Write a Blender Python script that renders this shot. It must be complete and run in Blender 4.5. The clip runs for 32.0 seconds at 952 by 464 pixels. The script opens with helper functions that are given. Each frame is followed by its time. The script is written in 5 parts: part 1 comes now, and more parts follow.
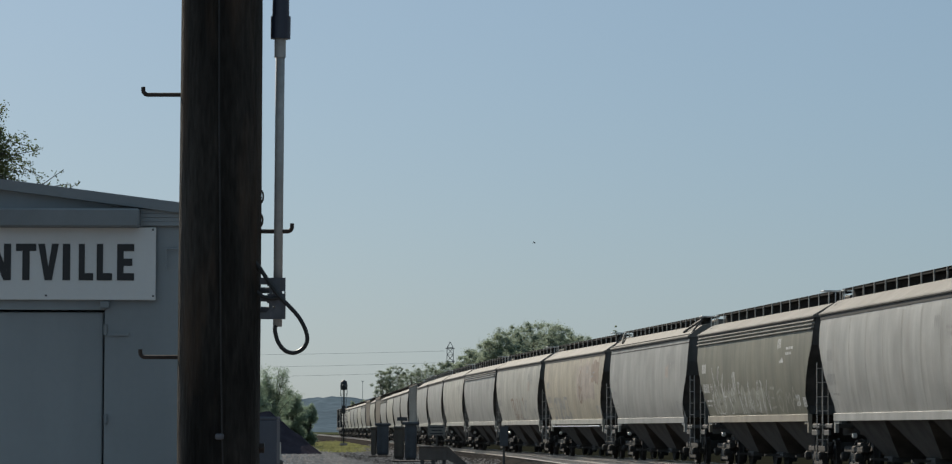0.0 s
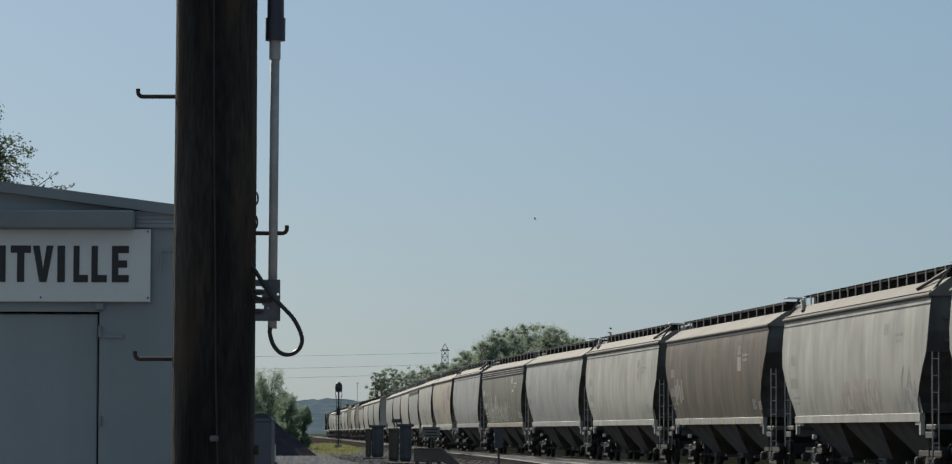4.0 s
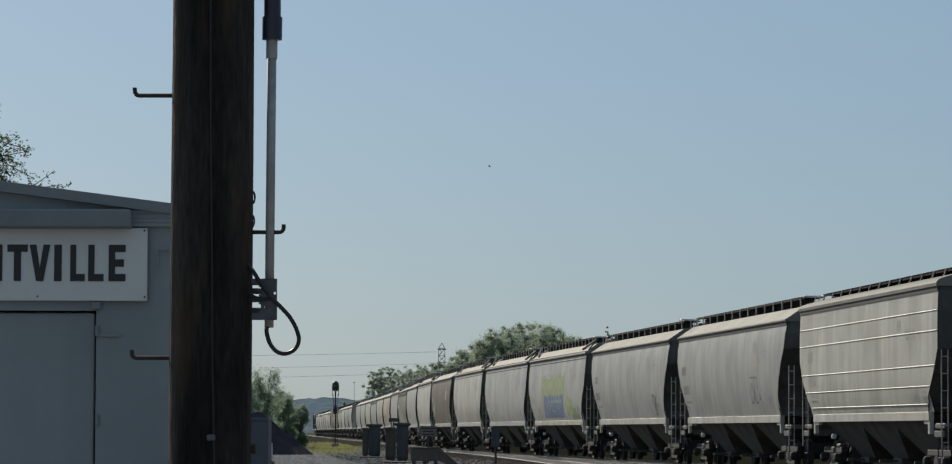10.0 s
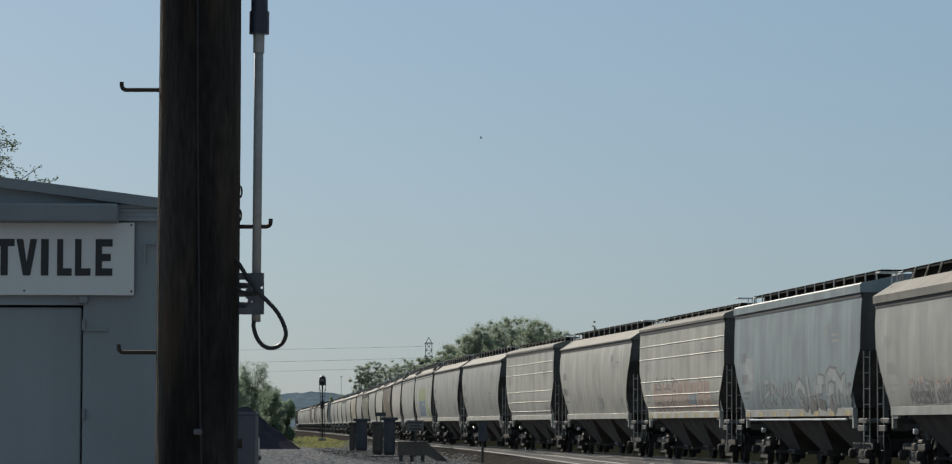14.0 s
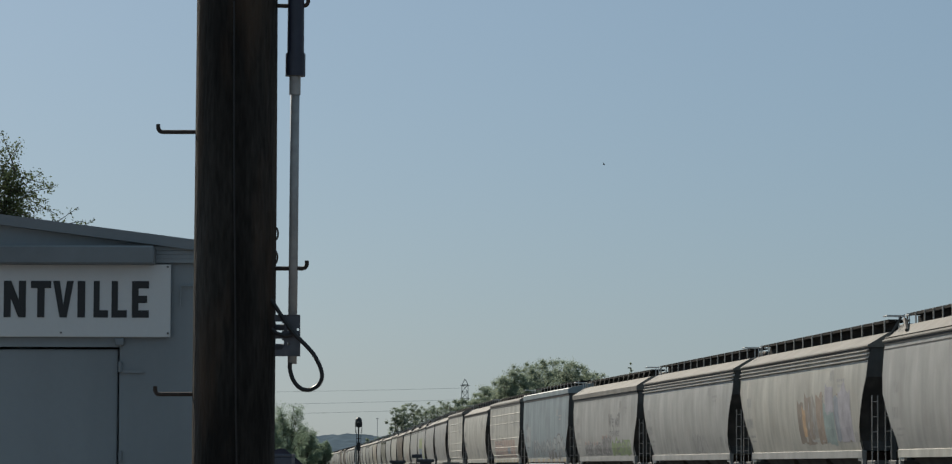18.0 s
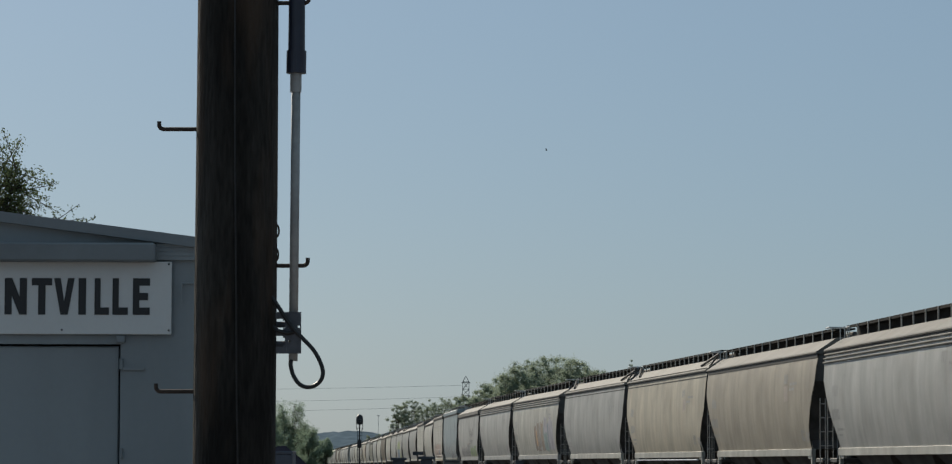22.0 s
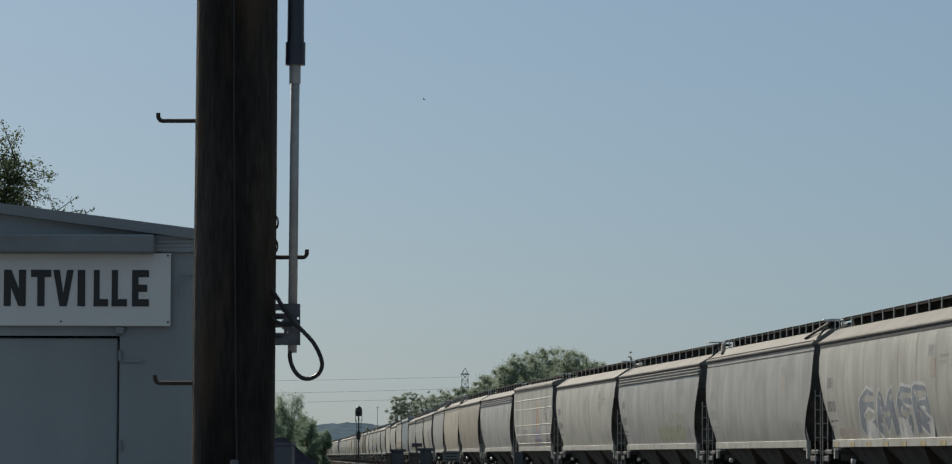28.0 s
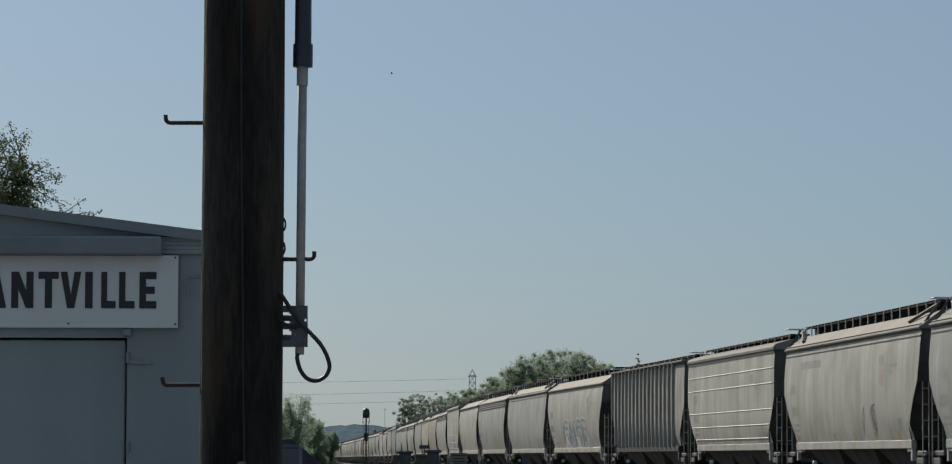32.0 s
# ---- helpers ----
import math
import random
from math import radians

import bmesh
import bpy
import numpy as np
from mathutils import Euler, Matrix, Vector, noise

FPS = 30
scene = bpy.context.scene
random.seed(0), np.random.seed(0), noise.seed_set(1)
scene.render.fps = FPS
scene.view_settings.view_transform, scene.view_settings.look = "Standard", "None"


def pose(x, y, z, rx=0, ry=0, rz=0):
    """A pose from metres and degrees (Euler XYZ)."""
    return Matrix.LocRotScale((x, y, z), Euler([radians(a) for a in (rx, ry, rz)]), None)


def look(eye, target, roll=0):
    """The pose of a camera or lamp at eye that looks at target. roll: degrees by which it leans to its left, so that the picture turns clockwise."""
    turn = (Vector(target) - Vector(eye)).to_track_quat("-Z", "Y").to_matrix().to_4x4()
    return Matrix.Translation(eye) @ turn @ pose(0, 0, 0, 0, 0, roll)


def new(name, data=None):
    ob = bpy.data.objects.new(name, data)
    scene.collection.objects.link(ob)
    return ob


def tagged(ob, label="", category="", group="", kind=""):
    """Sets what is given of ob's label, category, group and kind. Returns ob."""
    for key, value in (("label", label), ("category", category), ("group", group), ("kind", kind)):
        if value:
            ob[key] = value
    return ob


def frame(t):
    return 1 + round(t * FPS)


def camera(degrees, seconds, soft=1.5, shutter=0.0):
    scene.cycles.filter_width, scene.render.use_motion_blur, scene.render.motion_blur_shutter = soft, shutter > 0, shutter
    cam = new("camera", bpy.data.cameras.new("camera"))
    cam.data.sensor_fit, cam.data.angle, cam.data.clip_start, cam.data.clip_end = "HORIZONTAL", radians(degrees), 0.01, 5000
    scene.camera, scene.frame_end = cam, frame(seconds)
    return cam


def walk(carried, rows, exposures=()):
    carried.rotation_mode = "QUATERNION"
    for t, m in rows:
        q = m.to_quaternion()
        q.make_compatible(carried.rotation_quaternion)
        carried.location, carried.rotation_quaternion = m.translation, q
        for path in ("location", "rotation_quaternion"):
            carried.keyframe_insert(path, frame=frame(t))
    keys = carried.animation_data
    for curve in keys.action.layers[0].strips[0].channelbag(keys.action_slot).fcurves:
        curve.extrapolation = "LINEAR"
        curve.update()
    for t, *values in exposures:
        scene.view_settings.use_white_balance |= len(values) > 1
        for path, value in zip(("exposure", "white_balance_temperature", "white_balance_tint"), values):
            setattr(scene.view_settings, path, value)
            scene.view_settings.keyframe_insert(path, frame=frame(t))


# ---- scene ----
# camera: stands still and turns a little on its tripod
F = 5494.7          # focal length in units of a picture 1568 wide
EYE = 1.62
cam = camera(math.degrees(2 * math.atan(784 / F)), 32.0, soft=1.22)
# seconds, turn to the left and tilt up, in units of 1 / F
TURNS = (
    (0, 0.0, 0.0), (0.5, 3.1, 0.0), (1, 3.1, 0.0), (1.5, -1.5, 1.5), (2, 0.0, 1.6), (2.5, -3.1, 3.0), (3, -4.6, 3.1),
    (3.5, -7.7, 3.1), (5.5, -9.2, 3.1), (6, -9.2, 3.1), (6.5, -12.3, 4.6), (7, -16.9, 3.0), (7.5, -15.3, 1.5),
    (8, -13.7, 1.5), (8.5, -9.2, 1.5), (9, -12.2, 1.5), (9.5, -13.8, 1.5), (10, -13.8, 1.5), (10.5, -12.3, 3.0),
    (11, -23.0, 3.1), (11.5, -30.6, 4.6), (12, -33.7, 1.5), (12.5, -39.8, -1.5), (13, -38.3, -3.1), (13.5, -36.8, -6.2),
    (14, -35.2, -7.6), (14.5, -16.8, -4.6), (16.5, 20.0, 42.9), (17, 23.0, 50.6), (17.5, 24.5, 56.6), (18, 24.5, 61.2),
    (18.5, 24.5, 62.8), (19, 24.5, 62.7), (19.5, 24.5, 62.7), (20, 21.4, 62.8), (20.5, 23.0, 59.7), (21, 21.4, 56.7),
    (21.5, 23.0, 58.2), (22, 26.0, 56.6), (22.5, 27.6, 50.5), (23, 24.5, 47.5), (23.5, 24.5, 45.9), (24, 26.0, 44.4),
    (24.5, 29.1, 45.9), (25, 29.1, 44.4), (25.5, 26.0, 44.4), (27.5, 24.5, 42.9), (28, 24.5, 42.8), (28.5, 23.0, 42.9),
    (29, 21.4, 42.9), (29.5, 24.5, 42.9), (30, 24.5, 44.4), (30.5, 27.5, 45.9), (31, 30.7, 49.0), (31.5, 35.2, 47.5),
    (32, 36.7, 45.9),
)
ROLL = 0.18
TILT = 327.0


def aim(dx, dy):
    return pose(0, 0, EYE, 90 + math.degrees(math.atan((TILT + dy) / F)), 0, math.degrees(dx / F)) @ pose(0, 0, 0, 0, 0, ROLL)


walk(cam, [(t, aim(dx, dy)) for t, dx, dy in TURNS], exposures=[(0.0, 0.0), (14.5, 0.0), (16.5, -0.12), (32.0, -0.14)])

# ---- light: hazy spring sun, ahead and to the left of the camera
SUN_AZ, SUN_EL = -25.0, 30.0     # degrees right of straight ahead, degrees up
world = bpy.data.worlds.new("sky")
scene.world = world
world.use_nodes = True
wn = world.node_tree.nodes
sky = wn.new("ShaderNodeTexSky")
sky.sky_type = "NISHITA"
sky.sun_disc = False
sky.sun_elevation, sky.sun_rotation = radians(SUN_EL), radians(SUN_AZ)
sky.air_density, sky.dust_density, sky.ozone_density, sky.altitude = 1.0, 2.0, 8.3, 700
veil = wn.new("ShaderNodeMix")       # an even, thin veil of high haze
veil.data_type = "RGBA"
veil.inputs[0].default_value = 0.52
veil.inputs[7].default_value = (5.0, 6.85, 7.75, 1)
world.node_tree.links.new(sky.outputs[0], veil.inputs[6])
world.node_tree.links.new(veil.outputs[2], wn["Background"].inputs[0])
wn["Background"].inputs[1].default_value = 0.064
sun_data = bpy.data.lights.new("sun", "SUN")
sun_data.energy, sun_data.angle, sun_data.color = 4.0, radians(0.6), (1.0, 0.90, 0.75)
sun = new("sun", sun_data)
sun.matrix_world = look((-60 * math.sin(radians(-SUN_AZ)) , 60 * math.cos(radians(SUN_AZ)), 60 * math.tan(radians(SUN_EL))), (0, 0, 0))

# ---- materials


def mat(name, col, rough=0.7, metal=0.0, dark=0.75, light=1.12, scale=3.0, stretch=(1, 1, 1), fine=40.0, bump=0.0, vary=0.0,
        island=0.0, streak=0.0, rust=0.0, spec=0.5, through_leaf=0.0, grain=0.1, rust_col=(0.21, 0.115, 0.06), rust_scale=1.1):
    """A procedural surface: two scales of tone, optional streaks, rust, relief, and tone by object or island."""
    m = bpy.data.materials.new(name)
    m.use_nodes = True
    nt = m.node_tree
    n, ln = nt.nodes, nt.links.new
    b = n["Principled BSDF"]
    b.inputs["Roughness"].default_value, b.inputs["Metallic"].default_value = rough, metal
    b.inputs["Specular IOR Level"].default_value = spec
    tc = n.new("ShaderNodeTexCoord")
    mp = n.new("ShaderNodeMapping")
    mp.inputs["Scale"].default_value = stretch
    ln(tc.outputs["Object"], mp.inputs[0])

    def tone(s, detail, lo, hi, src=None, a=0.3, c=0.7):
        t = n.new("ShaderNodeTexNoise")
        t.inputs["Scale"].default_value, t.inputs["Detail"].default_value = s, detail
        ln((src or mp).outputs[0], t.inputs[0])
        r = n.new("ShaderNodeMapRange")
        r.inputs[1].default_value, r.inputs[2].default_value, r.inputs[3].default_value, r.inputs[4].default_value = a, c, lo, hi
        ln(t.outputs[0], r.inputs[0])
        return r.outputs[0], t.outputs[0]

    def times(x, y):
        q = n.new("ShaderNodeMath")
        q.operation = "MULTIPLY"
        ln(x, q.inputs[0])
        ln(y, q.inputs[1])
        return q.outputs[0]

    v, _ = tone(scale, 4, dark, light)
    w, raw = tone(fine, 3, 1 - grain, 1 + grain)
    v = times(v, w)
    if streak:
        ms = n.new("ShaderNodeMapping")
        ms.inputs["Scale"].default_value = (1, 0.8, 0.09)
        ln(tc.outputs["Object"], ms.inputs[0])
        s, _ = tone(2.3, 5, 1 - streak, 1.06, ms, 0.35, 0.62)
        v = times(v, s)
        mf = n.new("ShaderNodeMapping")
        mf.inputs["Scale"].default_value = (1, 3.4, 0.16)
        ln(tc.outputs["Object"], mf.inputs[0])
        s, _ = tone(2.0, 6, 1 - 0.4 * streak, 1.03, mf, 0.3, 0.6)
        v = times(v, s)
    if vary or island:
        g = n.new("ShaderNodeObjectInfo" if vary else "ShaderNodeNewGeometry")
        r = n.new("ShaderNodeMapRange")
        r.inputs[3].default_value, r.inputs[4].default_value = 1 - (vary or island), 1 + (vary or island)
        ln(g.outputs["Random" if vary else "Random Per Island"], r.inputs[0])
        v = times(v, r.outputs[0])
    mix = n.new("ShaderNodeVectorMath")
    mix.operation = "SCALE"
    mix.inputs[0].default_value = col
    ln(v, mix.inputs["Scale"])
    out = mix.outputs[0]
    if rust:
        r, _ = tone(rust_scale, 6, 0.0, rust, None, 0.52, 0.74)
        mx = n.new("ShaderNodeMix")
        mx.data_type = "RGBA"
        ln(r, mx.inputs[0])
        ln(out, mx.inputs[6])
        mx.inputs[7].default_value = (*rust_col, 1)
        out = mx.outputs[2]
    ln(out, b.inputs["Base Color"])
    if bump:
        bp = n.new("ShaderNodeBump")
        bp.inputs["Strength"].default_value, bp.inputs["Distance"].default_value = 0.6, bump
        ln(raw, bp.inputs["Height"])
        ln(bp.outputs[0], b.inputs["Normal"])
    if through_leaf:
        tr = n.new("ShaderNodeBsdfTranslucent")
        ln(out, tr.inputs[0])
        ms = n.new("ShaderNodeMixShader")
        ms.inputs[0].default_value = through_leaf
        ln(b.outputs[0], ms.inputs[1])
        ln(tr.outputs[0], ms.inputs[2])
        ln(ms.outputs[0], n["Material Output"].inputs[0])
    return m


GREASE = mat("dirty_black_steel", (0.075, 0.072, 0.068), 0.75, fine=60, scale=5)
UNDER = mat("dusty_dark_steel", (0.085, 0.078, 0.07), 0.8, fine=30, scale=2, streak=0.3)
WALKWAY = mat("dark_steel_grating", (0.028, 0.027, 0.026), 0.85, 0.0, scale=4, spec=0.1)
TRUCK = mat("dusty_truck_steel", (0.036, 0.033, 0.030), 0.8, fine=30, scale=6)
# springs are much paler than the truck round them
SPRING = mat("pale_spring_steel", (0.24, 0.225, 0.205), 0.7, scale=8)
# one dark tone for ends, end frames and steps of every wagon
END = mat("dark_end_paint", (0.105, 0.107, 0.105), 0.75, scale=2, streak=0.35)
GRAB = mat("grimy_ladder_paint", (0.40, 0.39, 0.365), 0.65, scale=6)
LADDER = mat("pale_painted_bar", (0.44, 0.43, 0.40), 0.6, scale=6)
LINE_DARK = mat("joint_and_lip_shade", (0.03, 0.029, 0.028), 0.7)
STEEL = mat("polished_rail_steel", (0.26, 0.24, 0.225), 0.42, 0.7, scale=3)
PAINTS = {
    "grey": mat("light_grey_paint", (0.372, 0.371, 0.35), 0.55, vary=0.06, streak=0.11, rust=0.1, scale=0.7),
    "pale": mat("pale_beige_paint", (0.465, 0.453, 0.40), 0.55, vary=0.06, streak=0.15, rust=0.16, scale=0.7),
    "cream": mat("cream_paint", (0.46, 0.41, 0.315), 0.55, streak=0.13, rust=0.22, scale=0.7),
    "tan": mat("tan_paint", (0.345, 0.305, 0.24), 0.6, streak=0.1, rust=0.1, scale=0.7),
    "dun": mat("dun_grey_paint", (0.41, 0.39, 0.355), 0.65, streak=0.3, rust=0.12, scale=0.9),
    # only on the sill of the upright-ribbed wagon
    "near_black": mat("near_black_paint", (0.03, 0.028, 0.026), 0.7, streak=0.3, scale=0.9),
    "brown": mat("weathered_brown_paint", (0.122, 0.097, 0.064), 0.65, streak=0.5, rust=0.25, scale=0.9),
    "olive": mat("faded_olive_paint", (0.17, 0.17, 0.125), 0.6, streak=0.28, rust=0.08, scale=0.9),
    "blue": mat("blue_grey_paint", (0.235, 0.29, 0.31), 0.55, streak=0.16, scale=0.7),
}
INKS = {k: mat("spray_" + k, c, 0.6, scale=2.5) for k, c in {
    "black": (0.085, 0.085, 0.088), "white": (0.60, 0.60, 0.58), "ghost": (0.31, 0.34, 0.345), "smear": (0.26, 0.26, 0.21), "grey": (0.36, 0.36, 0.35), "bare": (0.30, 0.28, 0.25), "earth": (0.185, 0.125, 0.08), "soot": (0.095, 0.08, 0.06), "peach": (0.43, 0.365, 0.315), "lilac": (0.37, 0.355, 0.39), "lime": (0.31, 0.36, 0.15), "blue": (0.11, 0.17, 0.27), "teal": (0.25, 0.325, 0.315), "umber": (0.25, 0.205, 0.165),
    "orange": (0.48, 0.31, 0.17), "red": (0.43, 0.315, 0.265), "purple": (0.29, 0.27, 0.35), "steel": (0.23, 0.26, 0.30),
    "rust": (0.31, 0.24, 0.185), "stencil": (0.32, 0.317, 0.308), "mark": (0.16, 0.16, 0.16), "moss": (0.32, 0.345, 0.23), "yellow": (0.46, 0.37, 0.20), "green": (0.2, 0.27, 0.12)}.items()}
GRAVEL = mat("crushed_stone", (0.32, 0.295, 0.278), 0.95, scale=0.25, fine=2.5, dark=0.6, grain=0.35, bump=0.05, spec=0.0)


def far_field(m):
    """The yard's stone gives way to green fields about 330 m off."""
    nt = m.node_tree
    n, ln = nt.nodes, nt.links.new
    tc, sep, r, mx = n.new("ShaderNodeTexCoord"), n.new("ShaderNodeSeparateXYZ"), n.new("ShaderNodeMapRange"), n.new("ShaderNodeMix")
    ns, ad = n.new("ShaderNodeTexNoise"), n.new("ShaderNodeMath")
    ns.inputs["Scale"].default_value, ns.inputs["Detail"].default_value = 0.05, 4
    ad.operation, ad.inputs[1].default_value = "MULTIPLY_ADD", 160
    ln(tc.outputs["Object"], sep.inputs[0])
    ln(tc.outputs["Object"], ns.inputs[0])
    ln(ns.outputs[0], ad.inputs[0])
    ln(sep.outputs[1], ad.inputs[2])
    r.inputs[1].default_value, r.inputs[2].default_value = 330, 440
    ln(ad.outputs[0], r.inputs[0])
    mx.data_type = "RGBA"
    ln(r.outputs[0], mx.inputs[0])
    b = n["Principled BSDF"]
    old = b.inputs["Base Color"].links[0].from_socket
    ln(old, mx.inputs[6])
    mx.inputs[7].default_value = (0.085, 0.095, 0.055, 1)
    ln(mx.outputs[2], b.inputs["Base Color"])


far_field(GRAVEL)
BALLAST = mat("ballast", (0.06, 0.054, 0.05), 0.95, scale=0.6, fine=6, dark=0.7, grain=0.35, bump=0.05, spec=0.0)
GRASS = mat("spring_grass", (0.31, 0.32, 0.14), 0.9, through_leaf=0.5, scale=0.12, fine=5, dark=0.6, bump=0.05, island=0.25)
STONE = mat("loose_stone", (0.35, 0.326, 0.308), 0.95, island=0.3, scale=3, spec=0.0)
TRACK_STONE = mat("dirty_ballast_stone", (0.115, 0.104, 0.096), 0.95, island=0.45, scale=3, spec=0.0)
VERGE = mat("dark_verge_ground", (0.026, 0.026, 0.018), 0.95, scale=0.3, fine=4, dark=0.6, grain=0.3, spec=0.0)
PILE = mat("dark_spoil", (0.058, 0.052, 0.066), 0.95, scale=0.8, fine=10, bump=0.06, spec=0.0)
TIE = mat("creosoted_tie", (0.06, 0.05, 0.042), 0.9, scale=2, vary=0.2)
POLE = mat("creosoted_pole_wood", (0.0145, 0.0135, 0.0122), 0.85, scale=5, stretch=(1, 1, 0.16), fine=70, dark=0.1, light=3.0, bump=0.016, spec=0.2, grain=0.45,
           rust=0.9, rust_col=(0.075, 0.05, 0.034), rust_scale=6.0)
IRON = mat("rusty_iron", (0.045, 0.033, 0.028), 0.7, 0.3, scale=20)
PVC = mat("grey_conduit", (0.33, 0.33, 0.325), 0.5, scale=3, streak=0.1)
RADOME = mat("dark_blue_fibreglass", (0.022, 0.026, 0.045), 0.4, scale=4)
RUBBER = mat("black_cable", (0.012, 0.012, 0.013), 0.5, scale=9)
ZINC = mat("galvanised_plate", (0.095, 0.10, 0.115), 0.55, 0.2, scale=12)
SHED = mat("grey_painted_siding", (0.240, 0.268, 0.283), 0.6, grain=0.015, scale=1.2, fine=25, dark=0.92, light=1.05, streak=0.08)
SHED_TRIM = mat("grey_painted_trim", (0.185, 0.208, 0.222), 0.55, grain=0.02, scale=2)
ROOFING = mat("dull_metal_roof", (0.19, 0.212, 0.228), 0.6, 0.0, scale=2, grain=0.02, dark=0.92, light=1.06)
SIGN = mat("white_enamel", (0.615, 0.622, 0.615), 0.35, grain=0.012, scale=2, dark=0.95, light=1.02)
LETTER = mat("black_enamel", (0.011, 0.011, 0.013), 0.4, scale=4)
CABINET = mat("weathered_aluminium", (0.058, 0.068, 0.082), 0.55, 0.1, scale=2, streak=0.2)
CASE = mat("brown_grey_case", (0.08, 0.07, 0.058), 0.6, scale=2, streak=0.2)
DULL = mat("dull_dark_cabinet", (0.055, 0.065, 0.088), 0.7, scale=2, grain=0.03)
BOARD = mat("faded_board", (0.17, 0.17, 0.16), 0.7, scale=3)
SIGNAL = mat("black_signal_paint", (0.02, 0.02, 0.022), 0.5, scale=4)
BARK = mat("bark", (0.09, 0.075, 0.06), 0.9, scale=4, stretch=(1, 1, 0.2))
LEAF = mat("spring_leaf", (0.11, 0.14, 0.065), 0.7, island=0.4, scale=0.4, dark=0.7, light=1.2, through_leaf=0.5)
# far and middle leaves are paled and greyed to carry the haze
LEAF_FAR = mat("far_hazed_leaf", (0.30, 0.355, 0.27), 0.8, island=0.14, scale=0.15, dark=0.8, light=1.15, through_leaf=0.7, spec=0.1)
LEAF_MID = mat("mid_hazed_leaf", (0.285, 0.365, 0.27), 0.8, island=0.15, scale=0.3, dark=0.8, light=1.15, through_leaf=0.7, spec=0.1)
# the blue of distance haze is mixed into the hill's own colour
HILL = mat("hazed_wooded_hill", (0.135, 0.178, 0.212), 1.0, scale=0.02, fine=0.1, dark=0.85, light=1.1, grain=0.15, spec=0.0)
RAMP = mat("rusty_painted_ramp", (0.13, 0.112, 0.10), 0.8, scale=2, streak=0.2)
FAINT = mat("pale_far_steel", (0.34, 0.37, 0.39), 0.6)
TOWER = mat("tower_steel", (0.16, 0.165, 0.17), 0.6, 0.3)

# ---- mesh helpers


def mesh(name, bm, material, smooth=False):
    me = bpy.data.meshes.new(name)
    bmesh.ops.recalc_face_normals(bm, faces=bm.faces)
    bm.to_mesh(me)
    bm.free()
    me.materials.append(material)
    if smooth:
        me.polygons.foreach_set("use_smooth", [True] * len(me.polygons))
    return me


def part(name, data, material, parent, label="", m=None, smooth=False):
    """One mesh object under a thing or a part; data is a bmesh or a mesh already made."""
    if isinstance(data, bmesh.types.BMesh):
        data = mesh(name, data, material, smooth)
    ob = new(name, data)
    ob.parent = parent
    if m is not None:
        ob.matrix_basis = m
    if label:
        ob["label"] = label
    return ob


def thing(name, label, category, m=None, group="", kind=""):
    ob = new(name)
    ob.empty_display_size = 0.3
    if m is not None:
        ob.matrix_basis = m
    return tagged(ob, label, category, group, kind)


def box(bm, x0, y0, z0, x1, y1, z1, bevel=0.0, m=None):
    vs = [bm.verts.new(p) for p in ((x0, y0, z0), (x1, y0, z0), (x1, y1, z0), (x0, y1, z0), (x0, y0, z1), (x1, y0, z1), (x1, y1, z1), (x0, y1, z1))]
    fs = [bm.faces.new([vs[i] for i in f]) for f in ((3, 2, 1, 0), (4, 5, 6, 7), (0, 1, 5, 4), (1, 2, 6, 5), (2, 3, 7, 6), (3, 0, 4, 7))]
    if bevel:
        made = bmesh.ops.bevel(bm, geom=list({e for f in fs for e in f.edges}), offset=bevel, segments=1, affect="EDGES")
        vs = list({v for f in made["faces"] for v in f.verts} | {v for v in vs if v.is_valid})
    if m is not None:
        for v in vs:
            v.co = m @ v.co
    return bm


def rod(bm, a, b, r0, r1=None, n=6):
    a, b = Vector(a), Vector(b)
    r1 = r0 if r1 is None else r1
    q = (b - a).to_track_quat("Z", "Y")
    ring = [[bm.verts.new(p + q @ Vector((r * math.cos(2 * math.pi * i / n), r * math.sin(2 * math.pi * i / n), 0))) for i in range(n)] for p, r in ((a, r0), (b, r1))]
    for i in range(n):
        bm.faces.new((ring[0][i], ring[0][(i + 1) % n], ring[1][(i + 1) % n], ring[1][i]))
    bm.faces.new(ring[0][::-1])
    bm.faces.new(ring[1])
    return bm


def tube(bm, pts, r, n=8):
    """A bent round bar through points."""
    pts = [Vector(p) for p in pts]
    rings, up = [], None
    for i, p in enumerate(pts):
        d = (pts[min(i + 1, len(pts) - 1)] - pts[max(i - 1, 0)]).normalized()
        if up is None:
            up = d.orthogonal().normalized()
        up = (up - d * up.dot(d)).normalized()
        side = d.cross(up)
        rings.append([bm.verts.new(p + r * (math.cos(2 * math.pi * k / n) * up + math.sin(2 * math.pi * k / n) * side)) for k in range(n)])
    for a, b in zip(rings, rings[1:]):
        for k in range(n):
            bm.faces.new((a[k], a[(k + 1) % n], b[(k + 1) % n], b[k]))
    bm.faces.new(rings[0][::-1])
    bm.faces.new(rings[-1])
    return bm


def lathe(bm, prof, m=None, n=20):
    """A turned body about z from (radius, z) pairs."""
    rings = []
    for r, z in prof:
        rings.append([bm.verts.new((m or Matrix()) @ Vector((r * math.cos(2 * math.pi * k / n), r * math.sin(2 * math.pi * k / n), z))) for k in range(n)])
    for a, b in zip(rings, rings[1:]):
        for k in range(n):
            bm.faces.new((a[k], a[(k + 1) % n], b[(k + 1) % n], b[k]))
    bm.faces.new(rings[0][::-1])
    bm.faces.new(rings[-1])
    return bm


